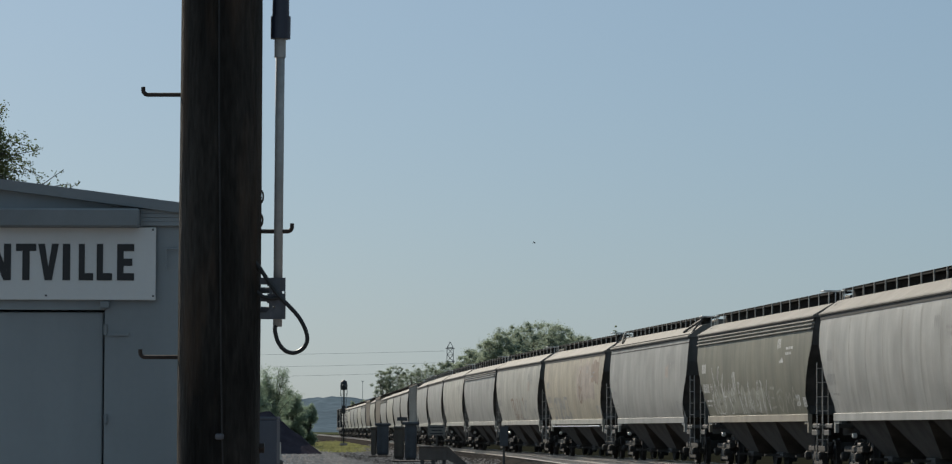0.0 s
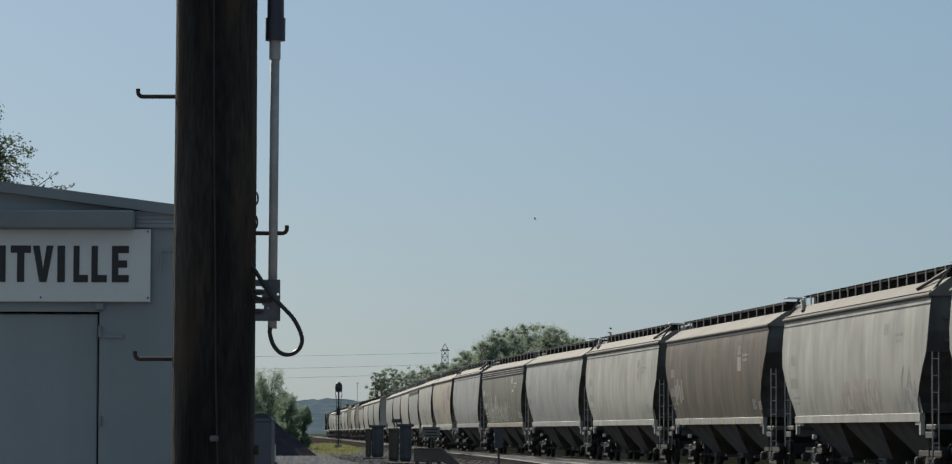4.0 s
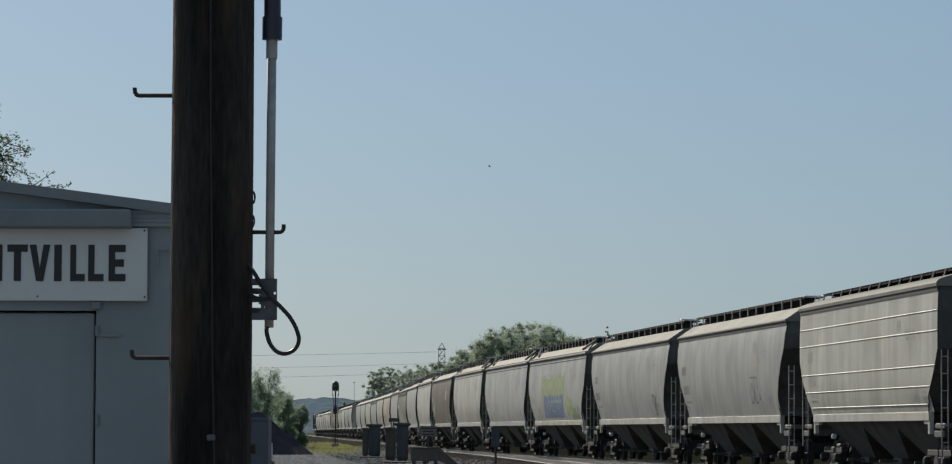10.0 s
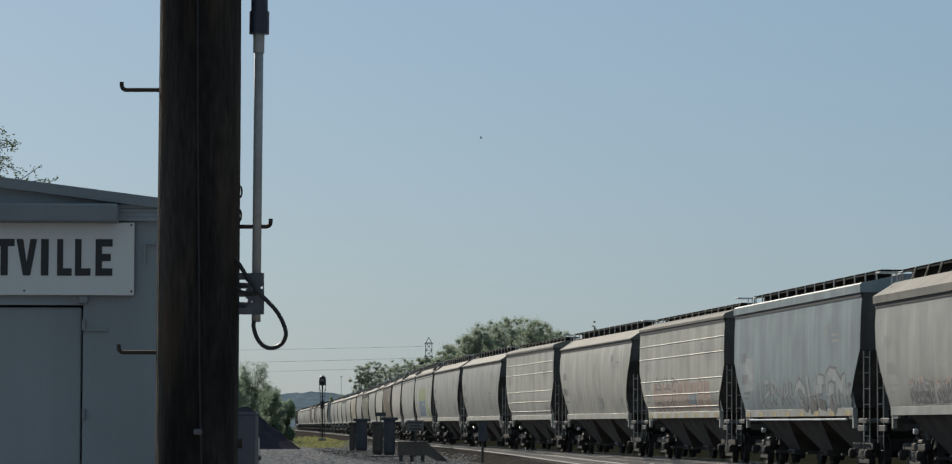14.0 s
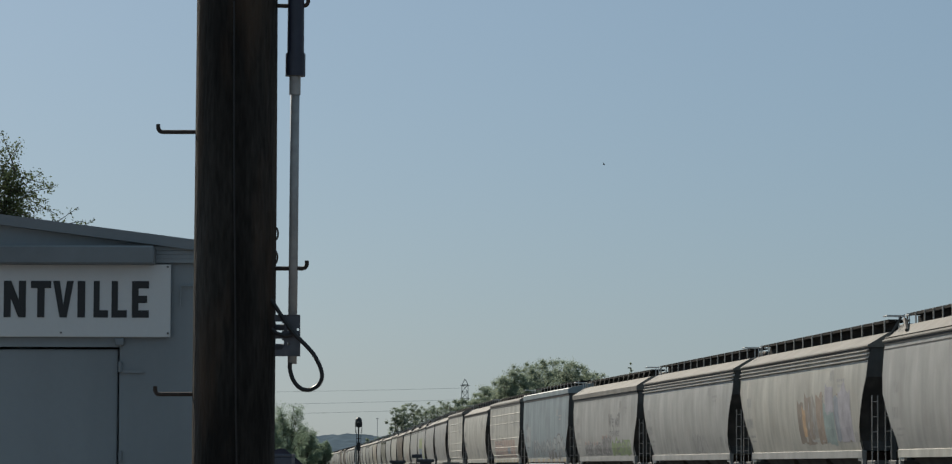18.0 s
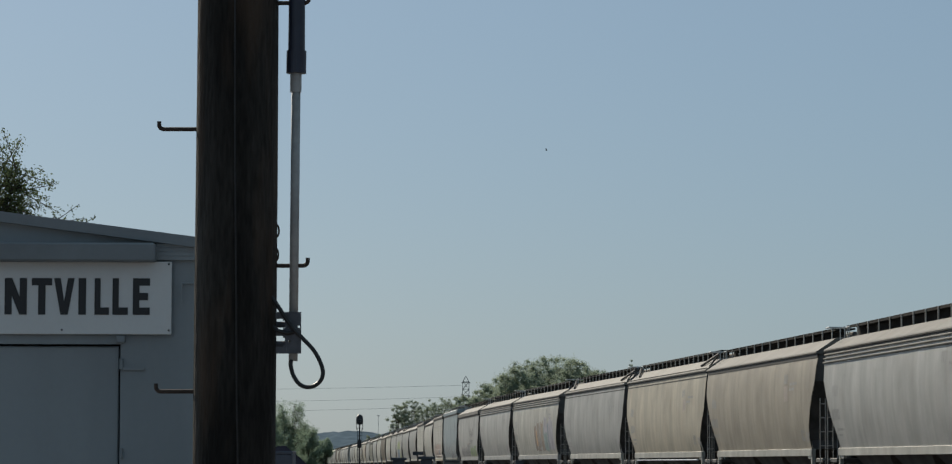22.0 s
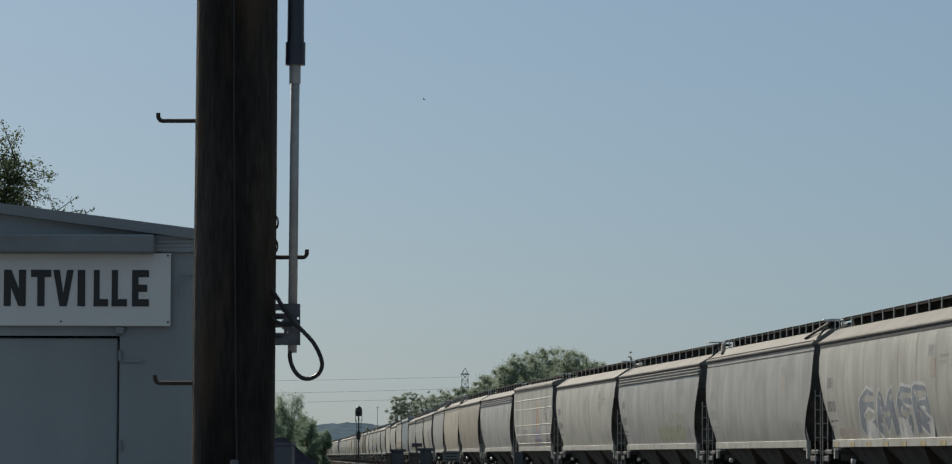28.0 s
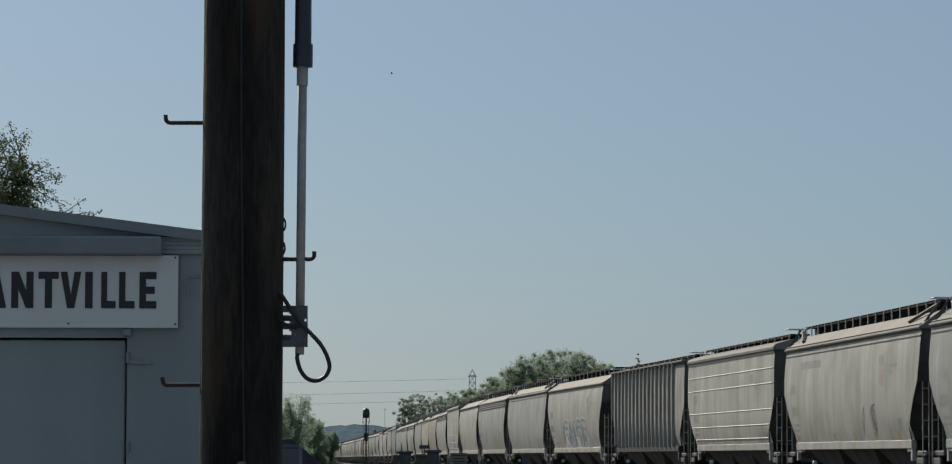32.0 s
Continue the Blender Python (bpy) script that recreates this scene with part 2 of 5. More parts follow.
def grid(bm, pts):
    """A sheet over rows of points."""
    vs = [[bm.verts.new(p) for p in row] for row in pts]
    for a, b in zip(vs, vs[1:]):
        for i in range(len(a) - 1):
            bm.faces.new((a[i], a[i + 1], b[i + 1], b[i]))
    return bm


def spot(px, py, dist):
    """The world place that shows at (px, py) in the opening view, dist metres ahead."""
    way = aim(0, 0).to_3x3() @ Vector(((px - 784) / F, (382 - py) / F, -1))
    return Vector((0, 0, EYE)) + way * (dist / way.y)


# ---- the line: headings along the curve, from the near end to the far straight
RAIL = EYE - 1.075
HEAD_S = (-260, -62.4, 0, 41.6, 83.2, 135.2, 208, 312, 620, 1500)
HEAD_A = (-0.066, -0.0662, -0.0996, -0.1059, -0.0730, -0.0509, -0.0582, -0.0601, -0.0640, -0.0640)
LINE_S = np.arange(-760.0, 1500.0, 1.0)
_a = np.interp(LINE_S, HEAD_S, HEAD_A)
_a = np.convolve(np.pad(_a, 8, mode="edge"), np.ones(17) / 17, mode="valid")
LINE_X, LINE_Y = np.cumsum(np.sin(_a)), np.cumsum(np.cos(_a))
LINE_X += 7.09 + 1.46 - np.interp(0, LINE_S, LINE_X)
LINE_Y += 103.7 + 0.146 - np.interp(0, LINE_S, LINE_Y)


def on_line(s, off=0.0, z=0.0):
    """A place on the line, s metres along it, off metres to its right."""
    h = np.interp(s, LINE_S, _a)
    return Vector((np.interp(s, LINE_S, LINE_X) + off * math.cos(h), np.interp(s, LINE_S, LINE_Y) - off * math.sin(h), RAIL + z))


def line_pose(s, half=6.3):
    """A wagon's pose: its two trucks ride on the line."""
    a, b = on_line(s - half), on_line(s + half)
    return Matrix.Translation((a + b) / 2) @ pose(0, 0, 0, 0, 0, -math.degrees(math.atan2(b.x - a.x, b.y - a.y)))

# ---- ground


def build_ground():
    bm = bmesh.new()
    xs = [-3000, -600, -150, -60, -30, -15, -6, 0, 6, 12, 25, 60, 200, 800, 3000]
    ys = [-900, -200, -40, 0, 20, 60, 120, 180, 240, 300, 380, 500, 800, 1500, 4500]
    grid(bm, [[(x, y, 0.0) for x in xs] for y in ys])
    tagged(new("ground", mesh("ground", bm, GRAVEL)), "grey crushed-stone yard beside the railway", "ground", kind="structure")
    bm = bmesh.new()
    s_all = [-680 + 12 * i for i in range(150)]
    prof = [(-7.5, -0.535), (-2.9, -0.50), (-1.75, -0.2), (1.75, -0.2), (3.2, -0.50)]
    grid(bm, [[on_line(s, o, z) for o, z in prof] for s in s_all])
    # a very dark sheet over the ground beyond the rails
    far = bmesh.new()
    grid(far, [[on_line(s, o, z) for o, z in ((3.2, -0.498), (16.0, -0.53), (70.0, -0.535))] for s in s_all])
    tagged(new("far_verge", mesh("far_verge", far, VERGE)), "dark ground on the far side of the railway", "verge", kind="structure")
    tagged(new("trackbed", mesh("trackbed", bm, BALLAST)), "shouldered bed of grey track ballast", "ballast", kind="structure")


def sweep_rail(bm, s0, s1, off, step=6.0, drift=None):
    prof = [(-0.065, -0.17), (-0.065, -0.155), (-0.012, -0.14), (-0.012, -0.05), (-0.036, -0.035), (-0.036, 0.0), (0.036, 0.0), (0.036, -0.035),
            (0.012, -0.05), (0.012, -0.14), (0.065, -0.155), (0.065, -0.17)]
    s = s0
    rows = []
    while s <= s1:
        o = off + (drift(s) if drift else 0)
        rows.append([on_line(s, o + a, z) for a, z in prof])
        s += step
    grid(bm, rows)
    return bm


def siding_drift(s):
    """The second line leaves the main one at a turnout and runs 4.1 m to its left towards the camera."""
    t = min(1.0, max(0.0, (78 - s) / 105.0))
    return -4.1 * t * t * (3 - 2 * t)


def build_tracks():
    line = thing("main_track", "polished steel rails on wooden ties in ballast", "railway track", kind="structure")
    for off in (-0.755, 0.755):
        part("rail", sweep_rail(bmesh.new(), -680, 1060, off), STEEL, line)
    side = thing("siding_track", "worn steel rails of a siding joining the main track", "railway track", kind="structure")
    for off in (-0.755, 0.755):
        part("rail", sweep_rail(bmesh.new(), -140, 70, off, 3.0, siding_drift), STEEL, side)
    bm = bmesh.new()
    s_all = [-140 + 4 * i for i in range(47)]
    grid(bm, [[on_line(s, min(-2.4, o + siding_drift(s)), z) for o, z in ((-2.6, -0.555), (-1.6, -0.196), (1.4, -0.196))] for s in s_all])
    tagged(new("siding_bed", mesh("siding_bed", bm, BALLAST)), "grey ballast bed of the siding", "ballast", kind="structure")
    tie = mesh("tie", box(bmesh.new(), -1.3, -0.115, -0.3, 1.3, 0.115, -0.165, 0.012), TIE)
    for i in range(150):
        s = -20 + 0.62 * i
        h = math.degrees(np.interp(s, LINE_S, _a))
        part("tie", tie, TIE, line, m=Matrix.Translation(on_line(s)) @ pose(0, 0, 0, 0, 0, -h))
        d = siding_drift(s)
        if d < -2.0:
            part("tie", tie, TIE, side, m=Matrix.Translation(on_line(s + 0.2, d, -0.003)) @ pose(0, 0, 0, 0, 0, -h))


build_ground()
build_tracks()

# ---- the train: covered hoppers
# half the length of each make of wagon
HALF = {"round": 8.99, "lip": 8.75, "eave": 9.22, "ribbed": 7.88, "posts": 8.9, "smooth": 8.46, "bowed": 9.0}
ROUND = ((1.42, 1.53), (1.48, 1.76), (1.55, 2.1), (1.60, 2.5), (1.62, 2.9), (1.61, 3.3), (1.57, 3.7), (1.54, 3.85), (1.52, 3.94), (1.52, 4.02))
LIPPED = ((1.44, 1.53), (1.50, 1.76), (1.555, 2.1), (1.58, 2.46), (1.585, 2.85), (1.565, 3.3), (1.53, 3.7), (1.505, 3.9), (1.49, 3.98), (1.49, 4.06))
FLAT = ((1.44, 1.53), (1.54, 1.892), (1.56, 2.358), (1.56, 2.875), (1.56, 3.393), (1.55, 3.807), (1.535, 4.12), (1.535, 4.20))
SLAB = ((1.46, 1.53), (1.53, 1.841), (1.56, 2.358), (1.56, 2.875), (1.55, 3.393), (1.535, 3.807), (1.51, 4.13), (1.51, 4.21))
BOW = ((1.46, 1.53), (1.53, 1.841), (1.56, 2.358), (1.56, 2.875), (1.55, 3.393), (1.53, 3.65), (1.52, 3.80), (1.52, 3.88))
POSTED = tuple((x - 0.09, 1.53 + 1.055 * (z - 1.53)) for x, z in FLAT)
# the roof's height beside the walkway and the height of the walkway itself
GEAR = {"round": (4.42, 4.70), "lip": (4.47, 4.745), "eave": (4.38, 4.70), "ribbed": (4.49, 4.645), "posts": (4.47, 4.60), "smooth": (4.53, 4.75), "bowed": (4.38, 4.64)}
SECTION = {"round": ROUND, "lip": LIPPED, "eave": ROUND, "ribbed": FLAT, "posts": POSTED, "smooth": SLAB, "bowed": BOW}
# the height at which the end slope begins to cut the side sheet, and over what height it does so
CUT = {"round": (3.35, 1.5), "lip": (2.95, 1.25), "eave": (3.35, 1.5), "ribbed": (2.7, 1.15), "posts": (2.9, 1.3), "smooth": (2.9, 1.3), "bowed": (3.0, 1.4)}


def side_x(kind, z):
    sec = SECTION[kind]
    return float(np.interp(z, [p[1] for p in sec], [p[0] for p in sec]))


def end_y(kind, z):
    """How far the side sheet reaches, at height z: the end slopes cut its lower corners."""
    top, over = CUT[kind]
    return HALF[kind] - 1.42 * min(1.0, max(0.0, (top - z) / over))


def pinch(kind, y, z):
    """Panels between weld seams, bowed out by a finger's width."""
    if kind in ("ribbed", "posts"):
        return 0.0
    u = (y + HALF[kind]) / (2 * HALF[kind]) * 9
    deep = {"round": 0.022, "eave": 0.013}.get(kind, 0.006)
    return -deep * math.cos(math.pi * u) ** 2 * min(1.0, max(0.0, (3.95 - z) / 0.8), (z - 1.5) / 0.4)


def seam_mesh(kind, paint):
    """Narrow weld beads between the side panels."""
    bm = bmesh.new()
    for i in range(1, 9):
        y = -HALF[kind] + 2 * HALF[kind] * i / 9
        zs = [1.56 + 0.21 * k for k in range(12)]
        zs = [z for z in zs if abs(y) < end_y(kind, z) - 0.1]
        grid(bm, [[(-side_x(kind, z) - pinch(kind, y, z) - 0.012, y + d, z) for d in (-0.012, 0.012)] for z in zs])
    return mesh("weld_seam", bm, INKS["soot"] if paint == "brown" else SEAM)


# the roof's edge, outwards and up from the top of the side sheet
LOW_LIP = ((0.0, 0.0), (0.05, 0.005), (0.062, 0.035), (0.05, 0.065), (0.01, 0.08))
LIPS = {"ribbed": ((0.0, 0.0), (0.045, 0.0), (0.05, 0.07), (0.01, 0.13), (-0.10, 0.18)), "smooth": ((0.0, 0.0), (0.05, 0.0), (0.05, 0.19), (0.0, 0.23)),
        "bowed": ((0.0, 0.0), (0.06, 0.0), (0.065, 0.17), (0.02, 0.20)), "posts": ((0.0, 0.0), (0.115, 0.0), (0.115, 0.05), (0.07, 0.065))}


def side_mesh(kind, paint):
    """The left side sheet, bowed between its seams."""
    bm = bmesh.new()
    cols = 91
    grid(bm, [[(-x - pinch(kind, end_y(kind, z) * (2 * c / cols - 1), z), end_y(kind, z) * (2 * c / cols - 1), z) for c in range(cols + 1)] for x, z in SECTION[kind]])
    grid(bm, [[(-x + 0.03, e, z) for x, z in SECTION[kind]] for e in (-end_y(kind, 2.0) + 0.1, end_y(kind, 2.0) - 0.1)])
    return mesh("side_sheet", bm, PAINTS[paint], True)


def roof_mesh(kind, paint):
    bm = bmesh.new()
    tx, tz = SECTION[kind][-1]
    hl = HALF[kind]
    knee, deck = GEAR[kind]
    prof = [(tx + dx, tz + dz) for dx, dz in LIPS.get(kind, LOW_LIP)] + [(1.06, knee), (0.5, min(knee + 0.12, deck - 0.1)), (0.0, min(knee + 0.14, deck - 0.09))]
    prof += [(-x, z) for x, z in prof[-2::-1]]
    rows = [[(x, y, z) for x, z in prof] for y in (-hl - 0.02, -hl / 2, 0, hl / 2, hl + 0.02)]
    grid(bm, rows)
    for r in (rows[0], rows[-1]):
        bm.faces.new([bm.verts.new(p) for p in r])
    return mesh("roof", bm, PAINTS[paint] if kind == "smooth" else ROOF_DUST)


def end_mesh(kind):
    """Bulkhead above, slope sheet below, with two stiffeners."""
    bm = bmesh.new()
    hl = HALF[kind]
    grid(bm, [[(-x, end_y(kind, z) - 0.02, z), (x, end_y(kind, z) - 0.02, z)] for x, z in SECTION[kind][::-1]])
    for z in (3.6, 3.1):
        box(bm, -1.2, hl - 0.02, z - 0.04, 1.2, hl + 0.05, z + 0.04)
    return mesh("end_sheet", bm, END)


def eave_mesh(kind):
    """The dark joint under the lip of the roof, with the lip's shade painted in."""
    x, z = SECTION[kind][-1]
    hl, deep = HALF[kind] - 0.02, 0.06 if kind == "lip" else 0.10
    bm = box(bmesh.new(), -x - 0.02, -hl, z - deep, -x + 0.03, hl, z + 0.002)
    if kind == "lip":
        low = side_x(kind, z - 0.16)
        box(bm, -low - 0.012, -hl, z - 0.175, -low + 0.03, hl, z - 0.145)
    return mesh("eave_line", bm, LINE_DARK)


def ridge_mesh(kind, z, paint, tall=0.014, proud=0.018):
    x, e = side_x(kind, z), end_y(kind, z) - 0.03
    return mesh("rib", box(bmesh.new(), -x - proud, -e, z - tall, -x + 0.02, e, z + tall, 0.012), ROOF_DUST if kind == "eave" or z > 3.95 else PAINTS[paint])


def post_mesh(zlo, paint):
    return mesh("rib", box(bmesh.new(), -1.545, -0.035, zlo, -1.36, 0.035, 4.34, 0.01), PAINTS[paint])


def flank(car, kind, paint):
    """Both sides with their ribs, the roof and the ends."""
    for turn in (pose(0, 0, 0), pose(0, 0, 0, 0, 0, 180)):
        side = part("side_sheet", share(("side", kind, paint), lambda: side_mesh(kind, paint)), None, car, m=turn)
        if kind in ("ribbed", "eave"):
            for z in ((3.69, 3.26, 2.52, 2.08, 1.69) if kind == "ribbed" else (3.74, 3.84, 3.94)):
                part("rib", share(("rib", kind, paint, z), lambda: ridge_mesh(kind, z, paint) if kind == "ribbed" else ridge_mesh(kind, z, paint, 0.022, 0.055)), None, side)
        if kind == "lip":
            part("rib", share(("lip", paint), lambda: ridge_mesh(kind, 4.175, paint, 0.016, 0.01)), None, side)
        if kind == "round":
            sm = part("weld_seam", share(("seam", kind, paint == "brown"), lambda: seam_mesh(kind, paint)), None, side)
            sm["kind"] = "stuff"
        if kind == "posts":
            for i in range(2, 19):
                hl, low = HALF[kind], end_y(kind, 1.5)
                y = -hl + 0.35 + i * (2 * hl - 0.7) / 18
                zlo = 1.5 if abs(y) < low else round(1.5 + (abs(y) - low) / 1.3 * 1.3, 2)
                part("rib", share(("post", zlo, paint), lambda: post_mesh(zlo, paint)), None, side, m=Matrix.Translation((0, y, 0)))
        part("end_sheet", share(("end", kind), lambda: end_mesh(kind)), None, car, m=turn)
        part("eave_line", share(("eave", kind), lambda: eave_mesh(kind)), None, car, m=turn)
    part("roof", share(("roof", kind, paint), lambda: roof_mesh(kind, paint)), None, car)


def share(key, make, cache={}):
    if key not in cache:
        cache[key] = make()
    return cache[key]


def sill_mesh(kind, paint):
    bm = bmesh.new()
    e = end_y(kind, 1.5) + 0.12
    box(bm, -0.06, -e, 1.34, 0.06, e, 1.53, 0.005)
    for sy in (-1, 1):
        box(bm, -0.04, sy * (e - 0.16), 1.05, 0.05, sy * e, 1.34)
        box(bm, -0.03, sy * (e - 0.6), 1.27, 0.03, sy * (e - 0.16), 1.34)
    return mesh("side_sill", bm, PAINTS[paint])


def hatch_mesh(kind):
    bm = bmesh.new()
    HL, (knee, deck) = HALF[kind], GEAR[kind]
    box(bm, -0.42, -HL + 0.9, knee, 0.42, HL - 0.9, deck - 0.06, 0.03)
    for i in range(17):
        y = -HL + 1.4 + i * (2 * HL - 2.8) / 16
        box(bm, -0.4, y - 0.04, deck - 0.08, 0.4, y + 0.04, deck - 0.045)
    return mesh("hatch", bm, GREASE)


def walkway_mesh(kind):
    """A grating on brackets beside the hatch."""
    bm = bmesh.new()
    HL, (knee, deck) = HALF[kind], GEAR[kind]
    box(bm, 0.50, -HL + 0.45, deck - 0.045, 1.04, HL - 0.1, deck, 0.006)
    box(bm, 0.72, -HL + 0.3, knee, 0.75, HL - 0.3, deck - 0.05)
    box(bm, 1.0, -HL + 0.45, deck - 0.07, 1.04, HL - 0.1, deck - 0.008)
    return mesh("walkway", bm, WALKWAY)


def bracket_mesh(kind, lean):
    bm = bmesh.new()
    knee, deck = GEAR[kind]
    box(bm, 1.035, -0.018, knee - 0.09, 1.066, 0.018, deck - 0.005)
    box(bm, 1.02, -0.026, knee - 0.11, 1.10, 0.026, knee - 0.085)
    for v in bm.verts:
        v.co.y += lean * (v.co.z - deck + 0.2)
    return mesh("bracket", bm, LADDER)


def end_rail_mesh():
    """A light grab rail round the end of the walkway."""
    bm = tube(bmesh.new(), [(-1.06, -0.9, 4.7), (-1.06, 0, 4.7), (-1.50, 0, 4.7), (-1.50, -0.5, 4.7), (-1.08, -0.5, 4.7)], 0.016, 5)
    return mesh("end_rail", bm, RAIL_WHITE)


def rail_post_mesh():
    return mesh("rail_post", rod(bmesh.new(), (0, 0, 4.3), (0, 0, 4.74), 0.014, n=5), RAIL_WHITE)


def brace_mesh(kind):
    """Dark struts from the walkway's end down to the eave, and the corner post."""
    bm = bmesh.new()
    HL = HALF[kind]
    rod(bm, (-1.36, HL - 1.9, 4.29), (-1.06, HL - 0.25, 4.62), 0.045, n=5)
    rod(bm, (-1.40, HL - 0.1, 4.2), (-1.06, HL + 0.1, 4.70), 0.03, n=5)
    return mesh("roof_brace", bm, GREASE)


def step_mesh():
    """The foot of a corner ladder: a bent plate with two stirrups."""
    bm = bmesh.new()
    box(bm, -0.03, -0.42, 0.98, 0.03, 0.42, 1.12, 0.01)
    tube(bm, [(0, -0.18, 1.0), (0, -0.18, 0.55), (0, 0.18, 0.55), (0, 0.18, 1.0)], 0.016, 5)
    return mesh("step_bracket", bm, END)


def turned(me, m):
    me.transform(m)
    if m.determinant() < 0:
        me.flip_normals()
    return me


def ladder_mesh(z0, z1, rungs, half=0.22, paint=None):
    bm = bmesh.new()
    for y in (-half, half):
        box(bm, -0.011, y - 0.011, z0, 0.011, y + 0.011, z1)
    for i in range(rungs):
        z = z0 + 0.15 + i * (z1 - z0 - 0.3) / max(1, rungs - 1)
        rod(bm, (0, -half, z), (0, half, z), 0.013, n=5)
    return mesh("ladder", bm, paint or GRAB)


def bay_mesh():
    """One pyramid hopper between the sills, with its outlet."""
    bm = bmesh.new()
    top = [(-1.36, -2.35, 1.5), (1.36, -2.35, 1.5), (1.36, 2.35, 1.5), (-1.36, 2.35, 1.5)]
    low = [(-0.6, -0.75, 0.46), (0.6, -0.75, 0.46), (0.6, 0.75, 0.46), (-0.6, 0.75, 0.46)]
    a, b = [bm.verts.new(p) for p in top], [bm.verts.new(p) for p in low]
    for i in range(4):
        bm.faces.new((a[i], a[(i + 1) % 4], b[(i + 1) % 4], b[i]))
    bm.faces.new(b)
    return mesh("hopper_bay", bm, UNDER)


def gate_mesh():
    bm = bmesh.new()
    box(bm, -0.72, -0.5, 0.34, 0.72, 0.5, 0.48, 0.02)
    box(bm, -1.15, -0.05, 0.38, 1.15, 0.05, 0.44)
    return mesh("outlet_gate", bm, GREASE)


def wheelset_mesh():
    """Two flanged wheels on their axle, turning together about x."""
    bm = bmesh.new()
    prof = [(0.07, -0.10), (0.13, -0.10), (0.15, -0.05), (0.36, -0.03), (0.37, -0.07), (0.42, -0.07), (0.425, 0.045), (0.455, 0.06), (0.455, 0.075), (0.36, 0.07), (0.14, 0.05), (0.07, 0.06)]
    for sx in (-1, 1):
        lathe(bm, prof, pose(sx * 0.755, 0, 0, 0, 90 if sx < 0 else -90, 0), 20)
    rod(bm, (-0.98, 0, 0), (0.98, 0, 0), 0.075, n=8)
    for k in range(4):
        a = math.pi / 2 * k
        rod(bm, (-0.99, 0.045 * math.cos(a), 0.045 * math.sin(a)), (-0.97, 0.045 * math.cos(a), 0.045 * math.sin(a)), 0.015, n=4)
    return mesh("wheelset", bm, STEEL_DIRTY)


def side_frame_mesh():
    bm = bmesh.new()
    box(bm, -0.09, -1.15, 0.55, 0.09, 1.15, 0.72, 0.03)
    box(bm, -0.08, -0.55, 0.20, 0.08, 0.55, 0.33, 0.03)
    for sy in (-1, 1):
        box(bm, -0.08, -0.09, 0, 0.08, 0.09, 0.62, 0.02, Matrix.Translation((0, sy * 0.62, 0.2)) @ pose(0, 0, 0, sy * 38))
        box(bm, -0.08, sy * 0.18, 0.28, 0.08, sy * 0.32, 0.6, 0.015)
        lathe(bm, [(0.03, 0.0), (0.12, 0.0), (0.12, 0.12), (0.08, 0.16), (0.02, 0.17)], Matrix.Translation((-0.07, sy * 0.89, 0.45)) @ pose(0, 0, 0, 0, -90, 0), 10)
    return mesh("side_frame", bm, TRUCK)


def spring_mesh():
    """Three coil springs in the side frame's window."""
    bm = bmesh.new()
    for i in range(3):
        for k in range(5):
            lathe(bm, [(0.03, 0.0), (0.06, 0.006), (0.06, 0.03), (0.03, 0.036)], pose(-0.05, -0.13 + 0.13 * i, 0.33 + 0.044 * k), 8)
    return mesh("spring_nest", bm, SPRING)


def coupler_mesh():
    bm = bmesh.new()
    box(bm, -0.12, -0.3, 0.76, 0.12, 0.55, 0.98, 0.03)
    box(bm, -0.2, 0.4, 0.72, 0.2, 0.68, 1.02, 0.05)
    box(bm, -0.5, -1.6, 0.98, 0.5, 0.0, 1.22, 0.03)
    tube(bm, [(0.25, 0.0, 0.85), (0.3, 0.3, 0.6), (0.28, 0.62, 0.5)], 0.035, 6)
    return mesh("coupler", bm, GREASE)


def end_frame_mesh():
    """Posts and a platform that carry the end of the wagon."""
    bm = bmesh.new()
    box(bm, -1.42, -0.9, 1.16, 1.42, 0.0, 1.28, 0.02)
    for x in (-0.95, -0.35, 0.35, 0.95):
        box(bm, x - 0.06, -0.12, 1.28, x + 0.06, 0.0, 3.84 if abs(x) > 0.5 else 3.2)
    box(bm, -1.0, -0.1, 2.6, 1.0, -0.02, 2.72)
    return mesh("end_frame", bm, END)


def brake_wheel_mesh():
    bm = bmesh.new()
    c = [(0.27 * math.cos(a), 0, 0.27 * math.sin(a)) for a in [2 * math.pi * i / 14 for i in range(15)]]
    tube(bm, c, 0.02, 5)
    for i in range(3):
        a = 2 * math.pi * i / 3
        rod(bm, (0, 0, 0), (0.27 * math.cos(a), 0, 0.27 * math.sin(a)), 0.015, n=4)
    return mesh("brake_wheel", bm, GREASE)


STEEL_DIRTY = mat("dirty_wheel_steel", (0.035, 0.031, 0.028), 0.65, 0.2, scale=6)


# for the pipe under the sill and the painted glint at the trucks
PIPE_GLINT_WHITE = mat("pipe_and_glint_white", (0.8, 0.8, 0.78), 0.3, scale=5)


WHEELS = []


SEAM = mat("weld_seam_dirt", (0.275, 0.262, 0.235), 0.7, scale=2)
ROOF_DUST = mat("dusty_roof_paint", (0.175, 0.17, 0.153), 0.75, vary=0.12, streak=0.12, rust=0.12, scale=0.8)
RAIL_WHITE = mat("white_rail_paint", (0.6, 0.6, 0.58), 0.45, scale=6)


